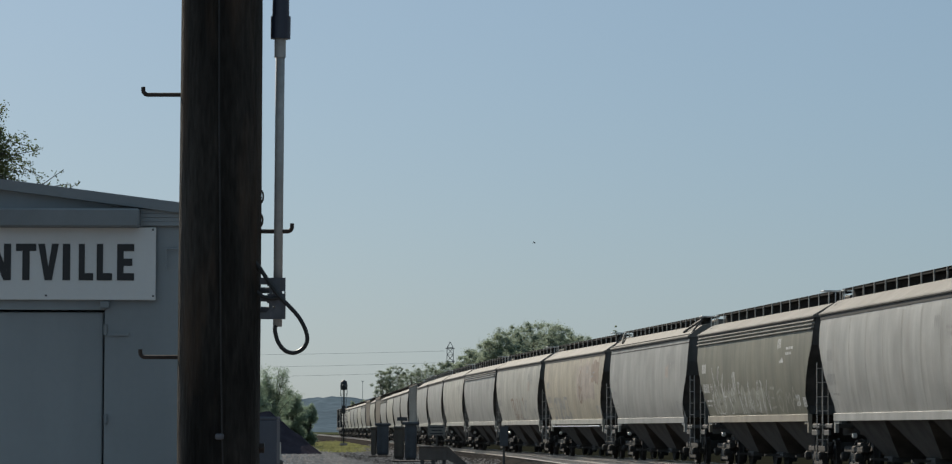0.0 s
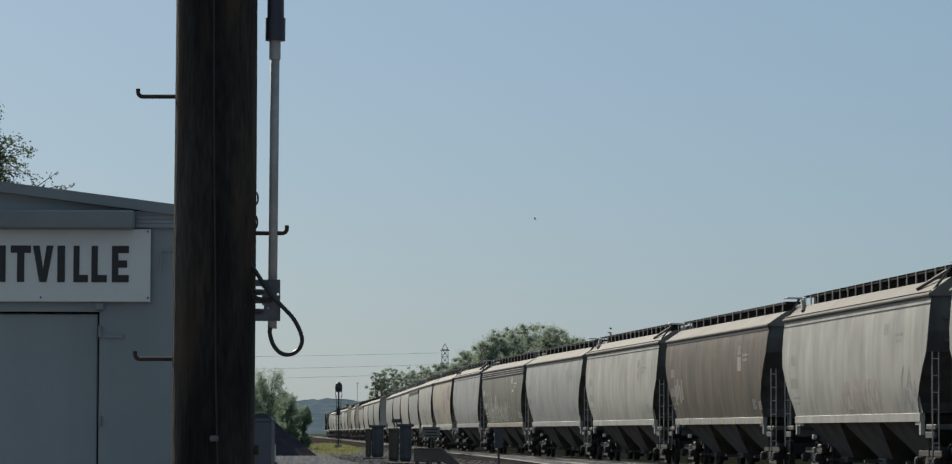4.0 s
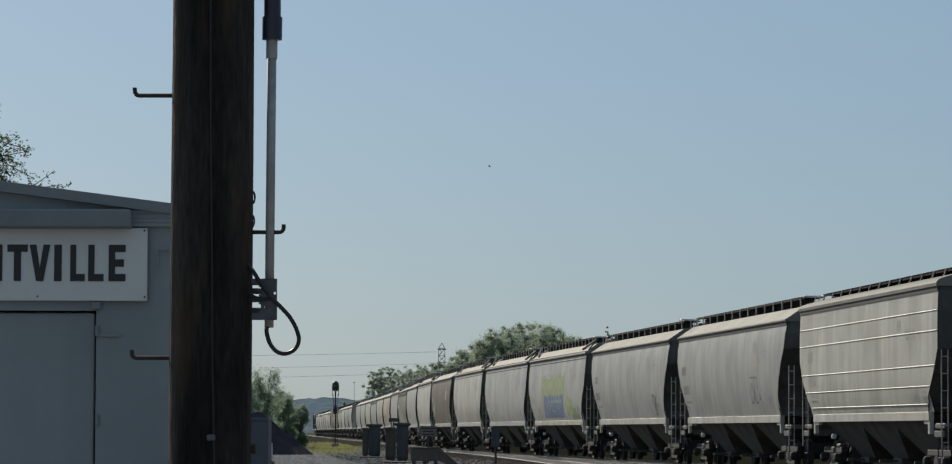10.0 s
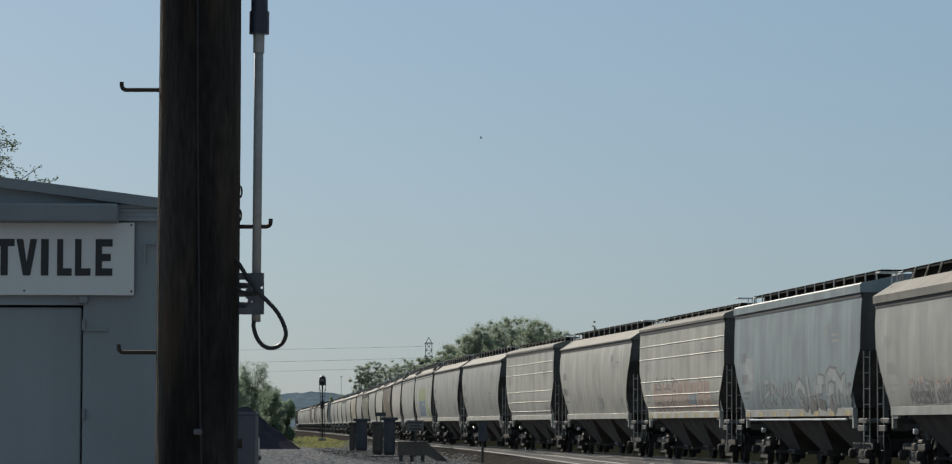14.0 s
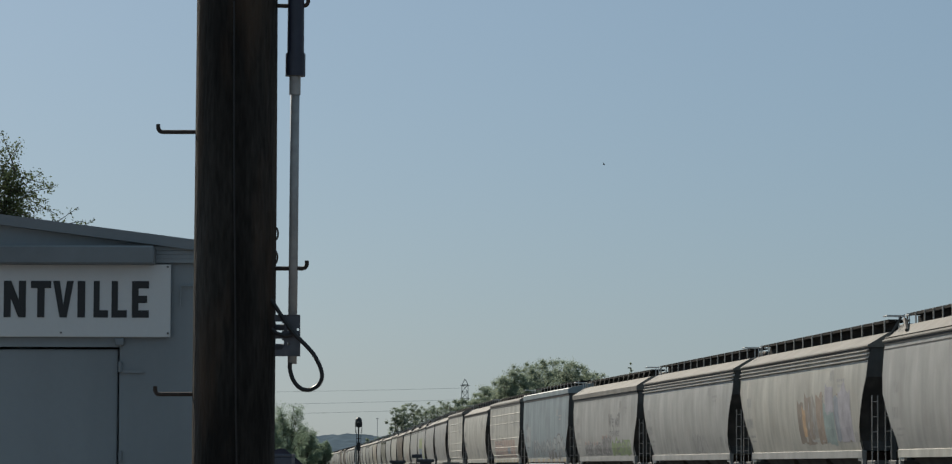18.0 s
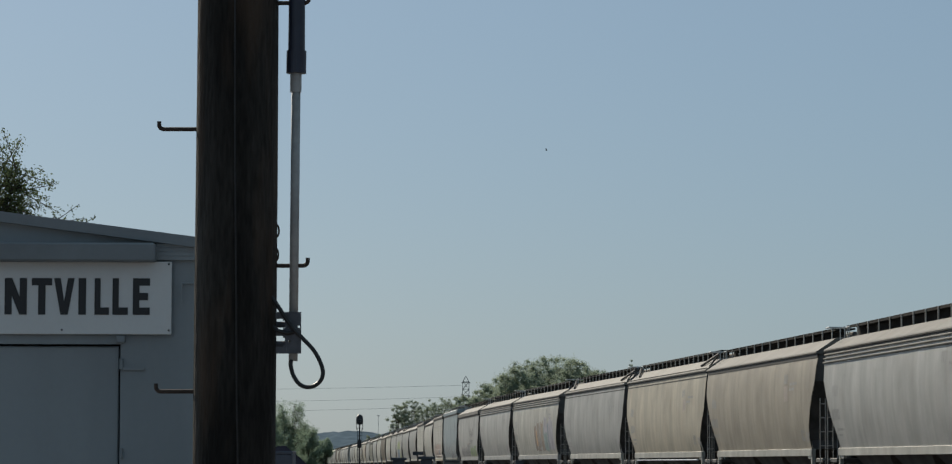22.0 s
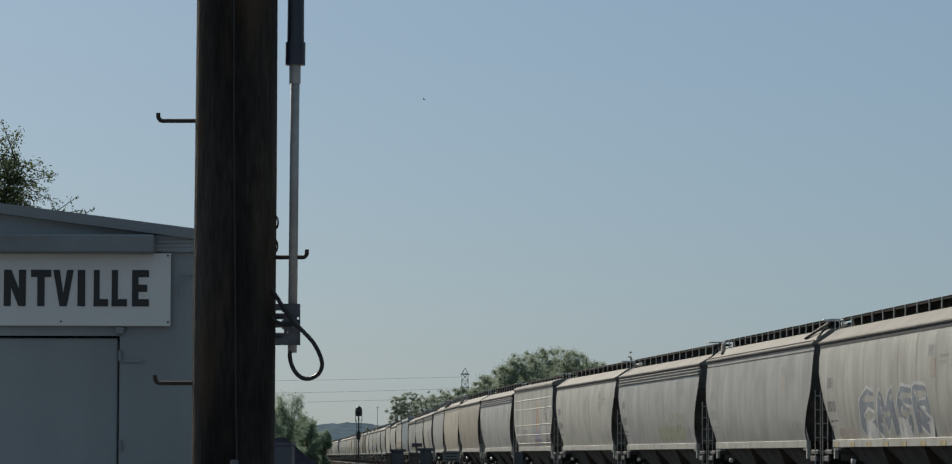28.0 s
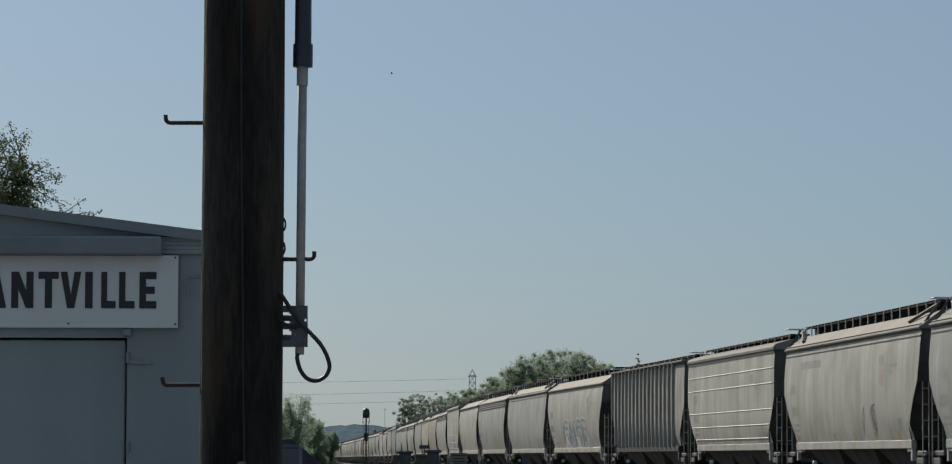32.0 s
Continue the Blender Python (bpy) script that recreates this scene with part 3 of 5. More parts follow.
def build_wagon(kind, paint, label, sill="pale", near=True, rolling=False):
    """A covered hopper with its parts, standing at the origin, heading along +y."""
    car = thing("hopper_wagon", label, "freight wagon", group="wagons of the train")
    HL, drop = HALF[kind], GEAR[kind][1] - 4.75
    flank(car, kind, paint)
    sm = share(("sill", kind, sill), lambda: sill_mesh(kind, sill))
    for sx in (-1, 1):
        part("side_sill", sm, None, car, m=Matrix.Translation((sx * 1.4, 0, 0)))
    part("hatch", share(("hatch", kind), lambda: hatch_mesh(kind)), None, car, "dark trough hatch on the roof")
    lean = 1.7 if kind in ("ribbed", "bowed") else 0.0
    posts = 17 if kind == "lip" else 13
    for sx in (-1, 1):
        w = part("walkway", share(("walkway", kind), lambda: walkway_mesh(kind)), None, car, m=pose(0, 0, 0, 0, 0, 0 if sx > 0 else 180))
        if near and sx < 0:
            for i in range(posts + 1):
                part("bracket", share(("bracket", kind), lambda: bracket_mesh(kind, lean)), None, w, m=Matrix.Translation((0, -HL + 0.5 + i * (2 * HL - 1) / posts, 0)))
    for sy in (-1, 1):
        turn = pose(0, 0, 0, 0, 0, 0 if sy > 0 else 180)
        if near:
            if sy > 0:
                rail = part("end_rail", share("end_rail", end_rail_mesh), None, car, "white grab rail at the walkway's end", m=Matrix.Translation((0, HL + 0.12, drop)))
                for x, y in ((1.06, -0.9), (1.06, -0.3), (1.12, 0)):
                    part("rail_post", share("rail_post", rail_post_mesh), None, rail, m=Matrix.Translation((-x, y, 0)))
            if kind == "lip":
                flip = Matrix.Diagonal((1, sy, 1, 1))
                part("roof_brace", share(("brace", sy), lambda: turned(brace_mesh(kind), flip)), None, car)
            part("end_frame", share("end_frame", end_frame_mesh), None, car, m=turn @ Matrix.Translation((0, HL + 0.02, 0)))
            for sx in (-1, 1):
                part("ladder", share("ladder", lambda: ladder_mesh(0.72, 2.85, 6, 0.07)), None, car, m=Matrix.Translation((sx * 1.41, sy * (HL + 0.02), 0)) @ pose(0, 0, 0, 0, 0, 90))
                part("step_bracket", share("step_bracket", step_mesh), None, car, m=Matrix.Translation((sx * 1.44, sy * (HL - 0.3), 0)))
        if near and sy > 0:
            # a white disc put in for a bright glint, no known part
            part("brake_cylinder", share("brake_cylinder", lambda: mesh("brake_cylinder", lathe(bmesh.new(), [(0.01, 0), (0.05, 0.0), (0.065, 0.02), (0.065, 0.10), (0.02, 0.12)], pose(-1.3, 0, 0.98, 0, 90, 0), 12), PIPE_GLINT_WHITE)), None, car, "small white disc standing for a glint at the truck", m=Matrix.Translation((0, HL - 2.9, 0)))
        part("coupler", share("coupler", coupler_mesh), None, car, m=turn @ Matrix.Translation((0, HL + 0.1, 0)))
        truck = part("truck", share("bolster", lambda: mesh("truck", box(bmesh.new(), -0.95, -0.22, 0.5, 0.95, 0.22, 0.8, 0.03), GREASE)), None, car, m=Matrix.Translation((0, sy * (HL - 1.95), 0)))
        for wy in (-0.89, 0.89):
            ws = part("wheelset", share("wheelset", wheelset_mesh), None, truck, m=pose(0, wy, 0.455))
            if rolling:
                WHEELS.append((ws, wy))
        for sx in (-1, 1):
            part("side_frame", share("side_frame", side_frame_mesh), None, truck, m=pose(sx * 1.0, 0, 0, 0, 0, 0 if sx < 0 else 180))
            if near and sx < 0:
                part("spring_nest", share("spring_nest", spring_mesh), None, truck, m=pose(-1.0, 0, 0))
    if paint in ("blue", "cream"):
        e = end_y(kind, 1.5) - 0.6
        part("train_pipe", share(("train_pipe", kind), lambda: mesh("train_pipe", rod(bmesh.new(), (-1.46, -e, 1.26), (-1.46, e, 1.26), 0.028, n=6), PIPE_GLINT_WHITE)), None, car, "bright pipe under the sill")
    part("brake_wheel", share("brake_wheel", brake_wheel_mesh), None, car, m=Matrix.Translation((-0.6, -HL - 0.15, 2.3)))
    span = min(4.66, HL - 4.1)
    for y in (-span, 0, span):
        b = part("hopper_bay", share("bay", bay_mesh), None, car, m=Matrix.Translation((0, y, 0)))
        part("outlet_gate", share("gate", gate_mesh), None, b)
    return car


# wagons from the front of the train to its rear: kind, paint, sill paint, label
KINDS = {
    -13: ("smooth", "brown", "grey"), -15: ("smooth", "brown", "grey"), -8: ("posts", "grey", "grey"),
    -3: ("round", "pale", "pale"), -2: ("round", "cream", "pale"), -1: ("lip", "grey", "grey"), 0: ("eave", "olive", "tan"),
    1: ("round", "grey", "grey"), 2: ("lip", "pale", "pale"), 3: ("round", "brown", "grey"), 4: ("lip", "pale", "pale"), 5: ("lip", "grey", "grey"),
    6: ("lip", "grey", "pale"), 7: ("round", "grey", "pale"), 8: ("round", "grey", "pale"), 9: ("ribbed", "pale", "pale"), 10: ("round", "pale", "pale"),
    11: ("ribbed", "pale", "pale"), 12: ("smooth", "blue", "grey"), 13: ("bowed", "grey", "grey"), 14: ("eave", "grey", "grey"), 15: ("eave", "pale", "grey"),
    16: ("lip", "grey", "pale"), 17: ("lip", "cream", "pale"), 18: ("round", "tan", "pale"), 19: ("eave", "grey", "pale"), 20: ("ribbed", "pale", "pale"),
    21: ("round", "pale", "pale"), 22: ("eave", "grey", "pale"), 23: ("lip", "grey", "pale"), 24: ("round", "pale", "pale"), 25: ("posts", "dun", "near_black"),
    26: ("ribbed", "pale", "pale"), 27: ("lip", "pale", "pale"), 28: ("lip", "grey", "grey"), 29: ("round", "pale", "pale"), 30: ("lip", "grey", "grey")}
SHAPES = {"lip": "round-sided lip-eaved", "bowed": "smooth bow-sided", "round": "round-sided", "eave": "round-sided ridge-eaved", "ribbed": "flat-sided horizontally ribbed", "posts": "upright-ribbed", "smooth": "smooth-sided"}
TONES = {"grey": "light grey", "pale": "pale beige", "cream": "cream, rust-stained", "tan": "tan", "dun": "dun grey", "brown": "weathered dark brown", "olive": "faded olive", "blue": "blue-grey"}
SPEED = 15.70
# where the couplings behind wagons -12 to 27 stand along the line at the start
GAPS = [211.39, 192.34, 173.30, 154.24, 135.19, 116.16, 97.18, 78.20, 59.16, 40.43, 20.81, 1.47, -18.37, -37.11, -55.57, -76.18, -95.80, -114.33,
        -133.38, -153.29, -173.21, -190.92, -210.99, -228.42, -246.84, -266.59, -286.40, -306.30, -325.41, -343.45, -361.85, -381.51, -398.64,
        -417.23, -437.07, -455.83, -475.06, -494.82, -511.97, -530.57]


def coupling(n):
    if n < -12:
        return GAPS[0] + 19.03 * (-12 - n)
    if n > 27:
        return GAPS[-1] - 19.03 * (n - 27)
    return GAPS[n + 12]


# where the middles of wagons -2 to 27 stand
MIDDLES = [30.45, 11.34, -8.65, -27.68, -46.36, -65.92, -85.78, -105.30, -123.68, -143.41, -163.19, -182.07, -200.99, -219.72, -237.62, -256.64,
           -276.61, -296.33, -315.95, -334.40, -352.54, -371.83, -389.79, -408.06, -427.28, -446.43, -465.23, -485.10, -503.28, -521.52]
TRAIN = []
for n in range(-22, 31):
    kind, paint, sill = KINDS.get(n, ("round" if n % 4 else "eave", ("grey", "pale", "grey", "grey", "pale", "grey")[(n * 7) % 6], "pale"))
    wagon = build_wagon(kind, paint, "%s %s covered hopper wagon on the rails" % (TONES[paint], SHAPES[kind]), sill, n > -8, -2 <= n <= 13)
    TRAIN.append((n, wagon, MIDDLES[n + 2] if -2 <= n < 28 else (coupling(n) + coupling(n - 1)) / 2, kind))


def build_locomotive():
    """A road diesel at the head, seen only from far behind."""
    loco = thing("locomotive", "dark diesel locomotive at the head of the train", "locomotive")
    part("frame", box(bmesh.new(), -1.5, -10.8, 1.0, 1.5, 10.8, 1.45, 0.04), SIGNAL, loco)
    part("hood", box(bmesh.new(), -0.95, -9.8, 1.45, 0.95, 4.6, 4.3, 0.12), SIGNAL, loco)
    part("cab", box(bmesh.new(), -1.5, 4.6, 1.45, 1.5, 8.2, 4.6, 0.15), SIGNAL, loco)
    part("nose", box(bmesh.new(), -1.0, 8.2, 1.45, 1.0, 10.4, 3.0, 0.15), SIGNAL, loco)
    part("radiator", box(bmesh.new(), -1.45, -9.4, 3.5, 1.45, -5.0, 4.55, 0.08), SIGNAL, loco)
    part("fuel_tank", box(bmesh.new(), -1.3, -3.0, 0.35, 1.3, 3.0, 1.0, 0.15), GREASE, loco)
    for sx in (-1, 1):
        bm = tube(bmesh.new(), [(sx * 1.45, -10.5, 1.45), (sx * 1.45, -10.5, 2.5), (sx * 1.45, 4.5, 2.5), (sx * 1.45, 4.5, 1.45)], 0.025, 5)
        part("handrail", bm, LADDER, loco)
    for sy in (-1, 1):
        truck = part("truck", box(bmesh.new(), -1.2, -2.3, 0.45, 1.2, 2.3, 0.85, 0.05), GREASE, loco, m=Matrix.Translation((0, sy * 6.6, 0)))
        for wy in (-1.9, 0, 1.9):
            part("wheelset", share("wheelset", wheelset_mesh), None, truck, m=pose(0, wy, 0.455))
        part("coupler", share("coupler", coupler_mesh), None, loco, m=pose(0, 0, 0, 0, 0, 0 if sy > 0 else 180) @ Matrix.Translation((0, 10.8, 0)))
    return loco


for i in range(2):
    TRAIN.append((-23 - i, build_locomotive(), coupling(-23) + 11.4 + 22.6 * i, "loco"))

# ---- the pole with its steps, conduit and antenna
PD = 13.3


def at(px, py, d=PD):
    return spot(px, py, d)


def build_pole():
    top, base = at(366, -60), at(360, 764)
    pole = thing("utility_pole", "dark creosoted wooden utility pole with iron steps", "utility pole", Matrix.Translation((base.x, PD, 0)))
    bm = bmesh.new()
    n = 40
    ring_z = [-0.5 + 0.25 * i for i in range(34)]
    rows = []
    for z in ring_z:
        r = 0.1655 - 0.0012 * z
        cx = (top.x - base.x) * (z - base.z) / (top.z - base.z)
        rows.append([(cx + (r + 0.006 * noise.noise((4 * math.cos(2 * math.pi * a / n), 4 * math.sin(2 * math.pi * a / n), 0.5 * z))) * math.cos(2 * math.pi * a / n),
                      r * math.sin(2 * math.pi * a / n), z) for a in range(n + 1)])
    grid(bm, rows)
    bm.faces.new([bm.verts.new(p) for p in rows[-1][:-1]])
    bmesh.ops.remove_doubles(bm, verts=bm.verts, dist=0.0005)
    part("trunk", bm, POLE, pole, smooth=True)
    o = Vector((base.x, PD, 0))
    # bent iron steps on both sides
    for px, tip, py, s in ((298, 236, 156, -1), (431, 481, 381, 1), (295, 231, 588, -1), (431, 483, -52, 1), (298, 236, -280, -1), (431, 481, 820, 1)):
        a, b, c = at(px + 25 * -s, py) - o, at(tip, py) - o, at(tip, py - 13) - o
        part("step", tube(bmesh.new(), [a] + [b + (a - b).normalized() * 0.018 * (1 - math.sin(q)) + Vector((0, 0, 0.018 * (1 - math.cos(q)))) for q in (0.0, 0.4, 0.8, 1.2, 1.57)] + [c], 0.0085), IRON, pole, "rusty bent iron step")
    c = at(432, 738) - o
    part("bolt", rod(bmesh.new(), c + Vector((-0.05, 0, 0)), c + Vector((0.008, 0, 0)), 0.022, n=6), IRON, pole, "rusty through-bolt")
    # ground wire and staples
    w = [at(361, -60, PD - 0.172) - o, at(361, 200, PD - 0.172) - o, at(363, 420, PD - 0.172) - o, at(364, 600, PD - 0.172) - o, at(366, 720, PD - 0.172) - o, at(368, 800, PD - 0.172) - o]
    part("ground_wire", tube(bmesh.new(), w, 0.0035, 6), RUBBER, pole, "grey ground wire")
    c = at(362, 719, PD - 0.18) - o
    part("wire_clamp", box(bmesh.new(), c.x - 0.018, c.y - 0.008, c.z - 0.012, c.x + 0.016, c.y + 0.008, c.z + 0.012, 0.005), ZINC, pole, "galvanised wire clamp")
    for px, py in ((427, 336), (426, 375)):
        c = at(px, py) - o
        loop = [c + Vector((0.012 * math.sin(t) + 0.004, 0, 0.026 * math.cos(t) + 0.03)) for t in [0.5 * i for i in range(11)]]
        part("cable_hook", tube(bmesh.new(), loop + [c + Vector((-0.004, 0, -0.06))], 0.004, 6), IRON, pole)


def build_antenna():
    o = at(458, 500)
    ant = thing("antenna_mast", "grey conduit mast with dark radome, bracket and black cable", "antenna", Matrix.Translation(o))

    def at0(px, py, d=PD):
        return at(px, py, d) - o

    k = PD / F
    tube_bm = rod(bmesh.new(), at0(457, 538), at0(462, 60), 7.5 * k, n=18)
    part("conduit", tube_bm, PVC, ant, smooth=True)
    part("collar", rod(bmesh.new(), at0(461.2, 95), at0(461.6, 62), 9.5 * k, n=18), PVC, ant)
    part("radome_base", rod(bmesh.new(), at0(462, 64), at0(462.5, 27), 16.5 * k, n=24), RADOME, ant, "dark blue sleeve", smooth=False)
    part("radome", rod(bmesh.new(), at0(462.5, 30), at0(466, -420), 14 * k, 12 * k, n=24), RADOME, ant, "dark blue fibreglass radome")
    # two-plate bracket with cut-outs
    bm = bmesh.new()
    y = -0.035
    plate = [(447, 458, 471, 480), (447, 484, 471, 504), (447, 508, 471, 526), (447, 480, 450, 484), (454, 480, 465, 484), (469, 480, 471, 484), (447, 504, 450, 508), (454, 504, 471, 508),
             (429, 458, 447, 469), (429, 487, 447, 497), (429, 515, 447, 526), (441, 469, 447, 472), (441, 484, 447, 487), (444, 472, 447, 484), (441, 497, 447, 500), (441, 512, 447, 515), (444, 500, 447, 512)]
    for x0, z0, x1, z1 in plate:
        a, b = at0(x0, z1), at0(x1, z0)
        box(bm, a.x, y, a.z, b.x, y + 0.008, b.z)
    part("bracket", bm, ZINC, ant, "galvanised stand-off bracket with cut-outs")
    for py in (478, 510):
        part("arm", rod(bmesh.new(), at0(405, py), at0(450, py), 0.012, n=8), ZINC, ant)
    pts = [(414, 425), (424, 436), (433, 449), (445, 468), (460, 488), (476, 504), (492, 522), (503, 543), (506, 560), (499, 574), (484, 581), (469, 577), (458, 563), (453, 545), (454, 536)]
    pts = [at0(a, b, PD - 0.06) for a, b in pts]
    fine = []
    for i in range(len(pts) - 1):
        p0, p1, p2, p3 = pts[max(0, i - 1)], pts[i], pts[i + 1], pts[min(len(pts) - 1, i + 2)]
        for t in (0, 0.25, 0.5, 0.75):
            fine.append(0.5 * (2 * p1 + (p2 - p0) * t + (2 * p0 - 5 * p1 + 4 * p2 - p3) * t * t + (3 * p1 - p0 - 3 * p2 + p3) * t ** 3))
    part("cable", tube(bmesh.new(), fine + [pts[-1]], 0.0085, 8), RUBBER, ant, "looped black coaxial cable")
    pts = [at0(a, b, PD - 0.05) for a, b in ((420, 478), (432, 488), (446, 492), (458, 490))]
    part("cable", tube(bmesh.new(), pts, 0.008, 8), RUBBER, ant, "looped black coaxial cable")


build_pole()
build_antenna()

# ---- the shed with the station sign
SD = 19.0


def build_shed():
    def w(px, py):
        return spot(px, py, SD)

    k = SD / F
    right, left = w(338, 600).x, w(-520, 600).x
    o = Vector((right, SD, 0))
    shed = thing("shed", "small grey-painted shed with low metal roof", "shed", Matrix.Translation(o), kind="structure")
    z_r, z_l = w(338, 339).z, w(-60, 287).z      # roof edge at the corner and near the ridge
    ridge = w(-60, 0).x - right
    lx = left - right
    depth = 2.9
    # gable wall, of lapped sheets, with the doorway cut out
    dx0, dx1, dz = w(-330, 600).x - right, w(172, 600).x - right, w(100, 510).z
    bm = bmesh.new()

    def slab(x0, z0, x1, z1, z1b=None):
        z1b = z1 if z1b is None else z1b
        vs = [bm.verts.new(p) for p in ((x0, 0, z0), (x1, 0, z0), (x1, 0, z1b), (x0, 0, z1), (x0, 0.12, z0), (x1, 0.12, z0), (x1, 0.12, z1b), (x0, 0.12, z1))]
        for f in ((0, 1, 2, 3), (7, 6, 5, 4), (0, 4, 5, 1), (1, 5, 6, 2), (2, 6, 7, 3), (3, 7, 4, 0)):
            bm.faces.new([vs[i] for i in f])

    def roof_z(x):
        return z_l + (z_r - z_l) * (x - ridge) / (0 - ridge) - 0.05 if x > ridge else z_l - 0.05 + (x - ridge) * 0.13

    slab(dx1, -0.1, 0, roof_z(dx1), roof_z(0))
    slab(ridge, dz, dx1, roof_z(ridge), roof_z(dx1))
    slab(dx0, dz, ridge, roof_z(dx0), roof_z(ridge))
    slab(lx, -0.1, dx0, roof_z(lx), roof_z(dx0))
    part("wall_front", bm, SHED, shed)
    part("wall_side", box(bmesh.new(), -0.12, 0.12, -0.1, 0, depth, roof_z(0)), SHED, shed)
    part("wall_side", box(bmesh.new(), lx, 0.12, -0.1, lx + 0.12, depth, roof_z(lx)), SHED, shed)
    part("wall_back", box(bmesh.new(), lx, depth, -0.1, 0, depth + 0.12, min(roof_z(lx), roof_z(0))), SHED, shed)
    bm = bmesh.new()
    for x0, z0, x1, z1 in ((ridge, z_l, 0.1, z_r - 0.003 + 0.1 * (z_r - z_l) / -ridge), (lx - 0.3, z_l + (lx - 0.3 - ridge) * 0.13, ridge, z_l)):
        t = 0.06
        vs = [bm.verts.new(p) for p in ((x0, -0.06, z0 - t), (x1, -0.06, z1 - t), (x1, -0.06, z1), (x0, -0.06, z0), (x0, depth + 0.14, z0 - t), (x1, depth + 0.14, z1 - t), (x1, depth + 0.14, z1), (x0, depth + 0.14, z0))]
        for f in ((0, 1, 2, 3), (7, 6, 5, 4), (0, 4, 5, 1), (1, 5, 6, 2), (2, 6, 7, 3), (3, 7, 4, 0)):
            bm.faces.new([vs[i] for i in f])
    part("roof", bm, ROOFING, shed, "low-pitched dull metal roof")
    # door header box, trim and a leaf with its hinge
    a, b = spot(-340, 372, SD - 0.14), spot(229, 343, SD - 0.14)
    part("door_header", box(bmesh.new(), a.x - right, -0.14, a.z, b.x - right, -0.004, b.z, 0.01), SHED_TRIM, shed, "boxed header over the door")
    a, b = w(232, 372), w(337, 345)
    bm = bmesh.new()
    for i in range(4):
        z = a.z + (b.z - a.z) * i / 4
        box(bm, a.x - right, -0.03, z, b.x - right, -0.004, z + (b.z - a.z) / 4 - 0.0015)
    part("eave_trim", bm, SHED, shed)
    bm = box(bmesh.new(), dx0 + 0.01, 0.03, 0.02, dx1 - 0.012, 0.075, dz - 0.012, 0.006)
    door = part("door", bm, SHED, shed, "plain grey painted door, shut")
    for x in (dx1 - 0.01,):
        for py in (543, 690):
            c = w(174, py)
            part("hinge", rod(bmesh.new(), (c.x - right, -0.012, c.z - 0.03), (c.x - right, -0.012, c.z + 0.03), 0.011, n=8), SHED_TRIM, door)
    c = w(172, 502)
    part("door_stop", box(bmesh.new(), c.x - right - 0.02, -0.035, c.z - 0.02, c.x - right + 0.03, -0.004, c.z + 0.02, 0.004), SHED_TRIM, shed)
    a, b = w(176, 553), w(212, 548)
    part("strap", box(bmesh.new(), a.x - right, -0.012, a.z, b.x - right, -0.003, b.z), SHED, shed)
    # conduit hook beside the sign
    pts = [w(274, 444), w(274, 410), w(300, 410), w(320, 410)]
    part("conduit", tube(bmesh.new(), [p - Vector((right, SD + 0.02, 0)) for p in pts], 0.006, 6), SHED, shed)
    part("floor_slab", box(bmesh.new(), lx - 0.1, -0.2, -0.1, 0.1, depth + 0.2, 0.015), GRAVEL, shed)

    # sign
    a, b = w(-300, 493), w(258, 375)
    so = Vector((b.x, SD - 0.035, a.z))
    sign = thing("station_sign", "white enamel station sign with black capital letters", "sign", Matrix.Translation(so))
    part("panel", box(bmesh.new(), a.x - b.x, 0, 0, 0, 0.012, b.z - a.z, 0.003), SIGN, sign)
    for px, py in ((77, 487), (253, 379), (253, 488)):
        c = w(px, py) - so
        part("screw", rod(bmesh.new(), (c.x, -0.004, c.z), (c.x, 0.004, c.z), 0.006, n=8), LETTER, sign)
    for px in (30, 200):
        c = w(px, 430) - so
        part("stand_off", box(bmesh.new(), c.x - 0.02, 0.012, 0.1, c.x + 0.02, 0.033, 0.14), SHED_TRIM, sign)
    # capitals, each laid out in a box one unit high
    s = 0.30
    glyphs = {"E": [(0, 0, s, 1), (s, 0, 0.78, 0.2), (s, 0.4, 0.7, 0.6), (s, 0.8, 0.78, 1)], "L": [(0, 0, s, 1), (s, 0, 0.74, 0.2)], "I": [(0, 0, s, 1)],
              "T": [(0.27, 0, 0.27 + s, 0.8), (0, 0.8, 0.84, 1)]}
    # the slanted ones as convex pieces
    poly = {"V": [[(0, 1), (s, 1), (0.55, 0.0), (0.30, 0)], [(0.62, 1), (0.92, 1), (0.62, 0), (0.37, 0)]],
            "N": [[(0, 0), (0, 1), (0.27, 1), (0.27, 0)], [(0.57, 0), (0.57, 1), (0.84, 1), (0.84, 0)], [(0.0, 1), (0.28, 1), (0.84, 0), (0.56, 0)]],
            "A": [[(0, 0), (0.30, 1), (0.55, 1), (0.28, 0)], [(0.92, 0), (0.62, 1), (0.37, 1), (0.64, 0)], [(0.30, 0.2), (0.34, 0.4), (0.58, 0.4), (0.62, 0.2)]]}
    z0, hgt = w(100, 462).z - so.z, w(100, 402).z - w(100, 462).z
    for ch, x0, x1 in (("A", -64, -25), ("N", -17, 19.5), ("T", 27.5, 61), ("V", 64, 98), ("I", 104.5, 117), ("L", 131, 155), ("L", 160.5, 186), ("E", 194, 222)):
        bm = bmesh.new()
        xa = w(x0, 430).x - so.x
        wid = (x1 - x0) * k
        span = {"A": 0.92, "N": 0.84, "T": 0.84, "V": 0.92, "I": 0.30, "L": 0.74, "E": 0.78}[ch]
        fx, fz = wid / span, hgt
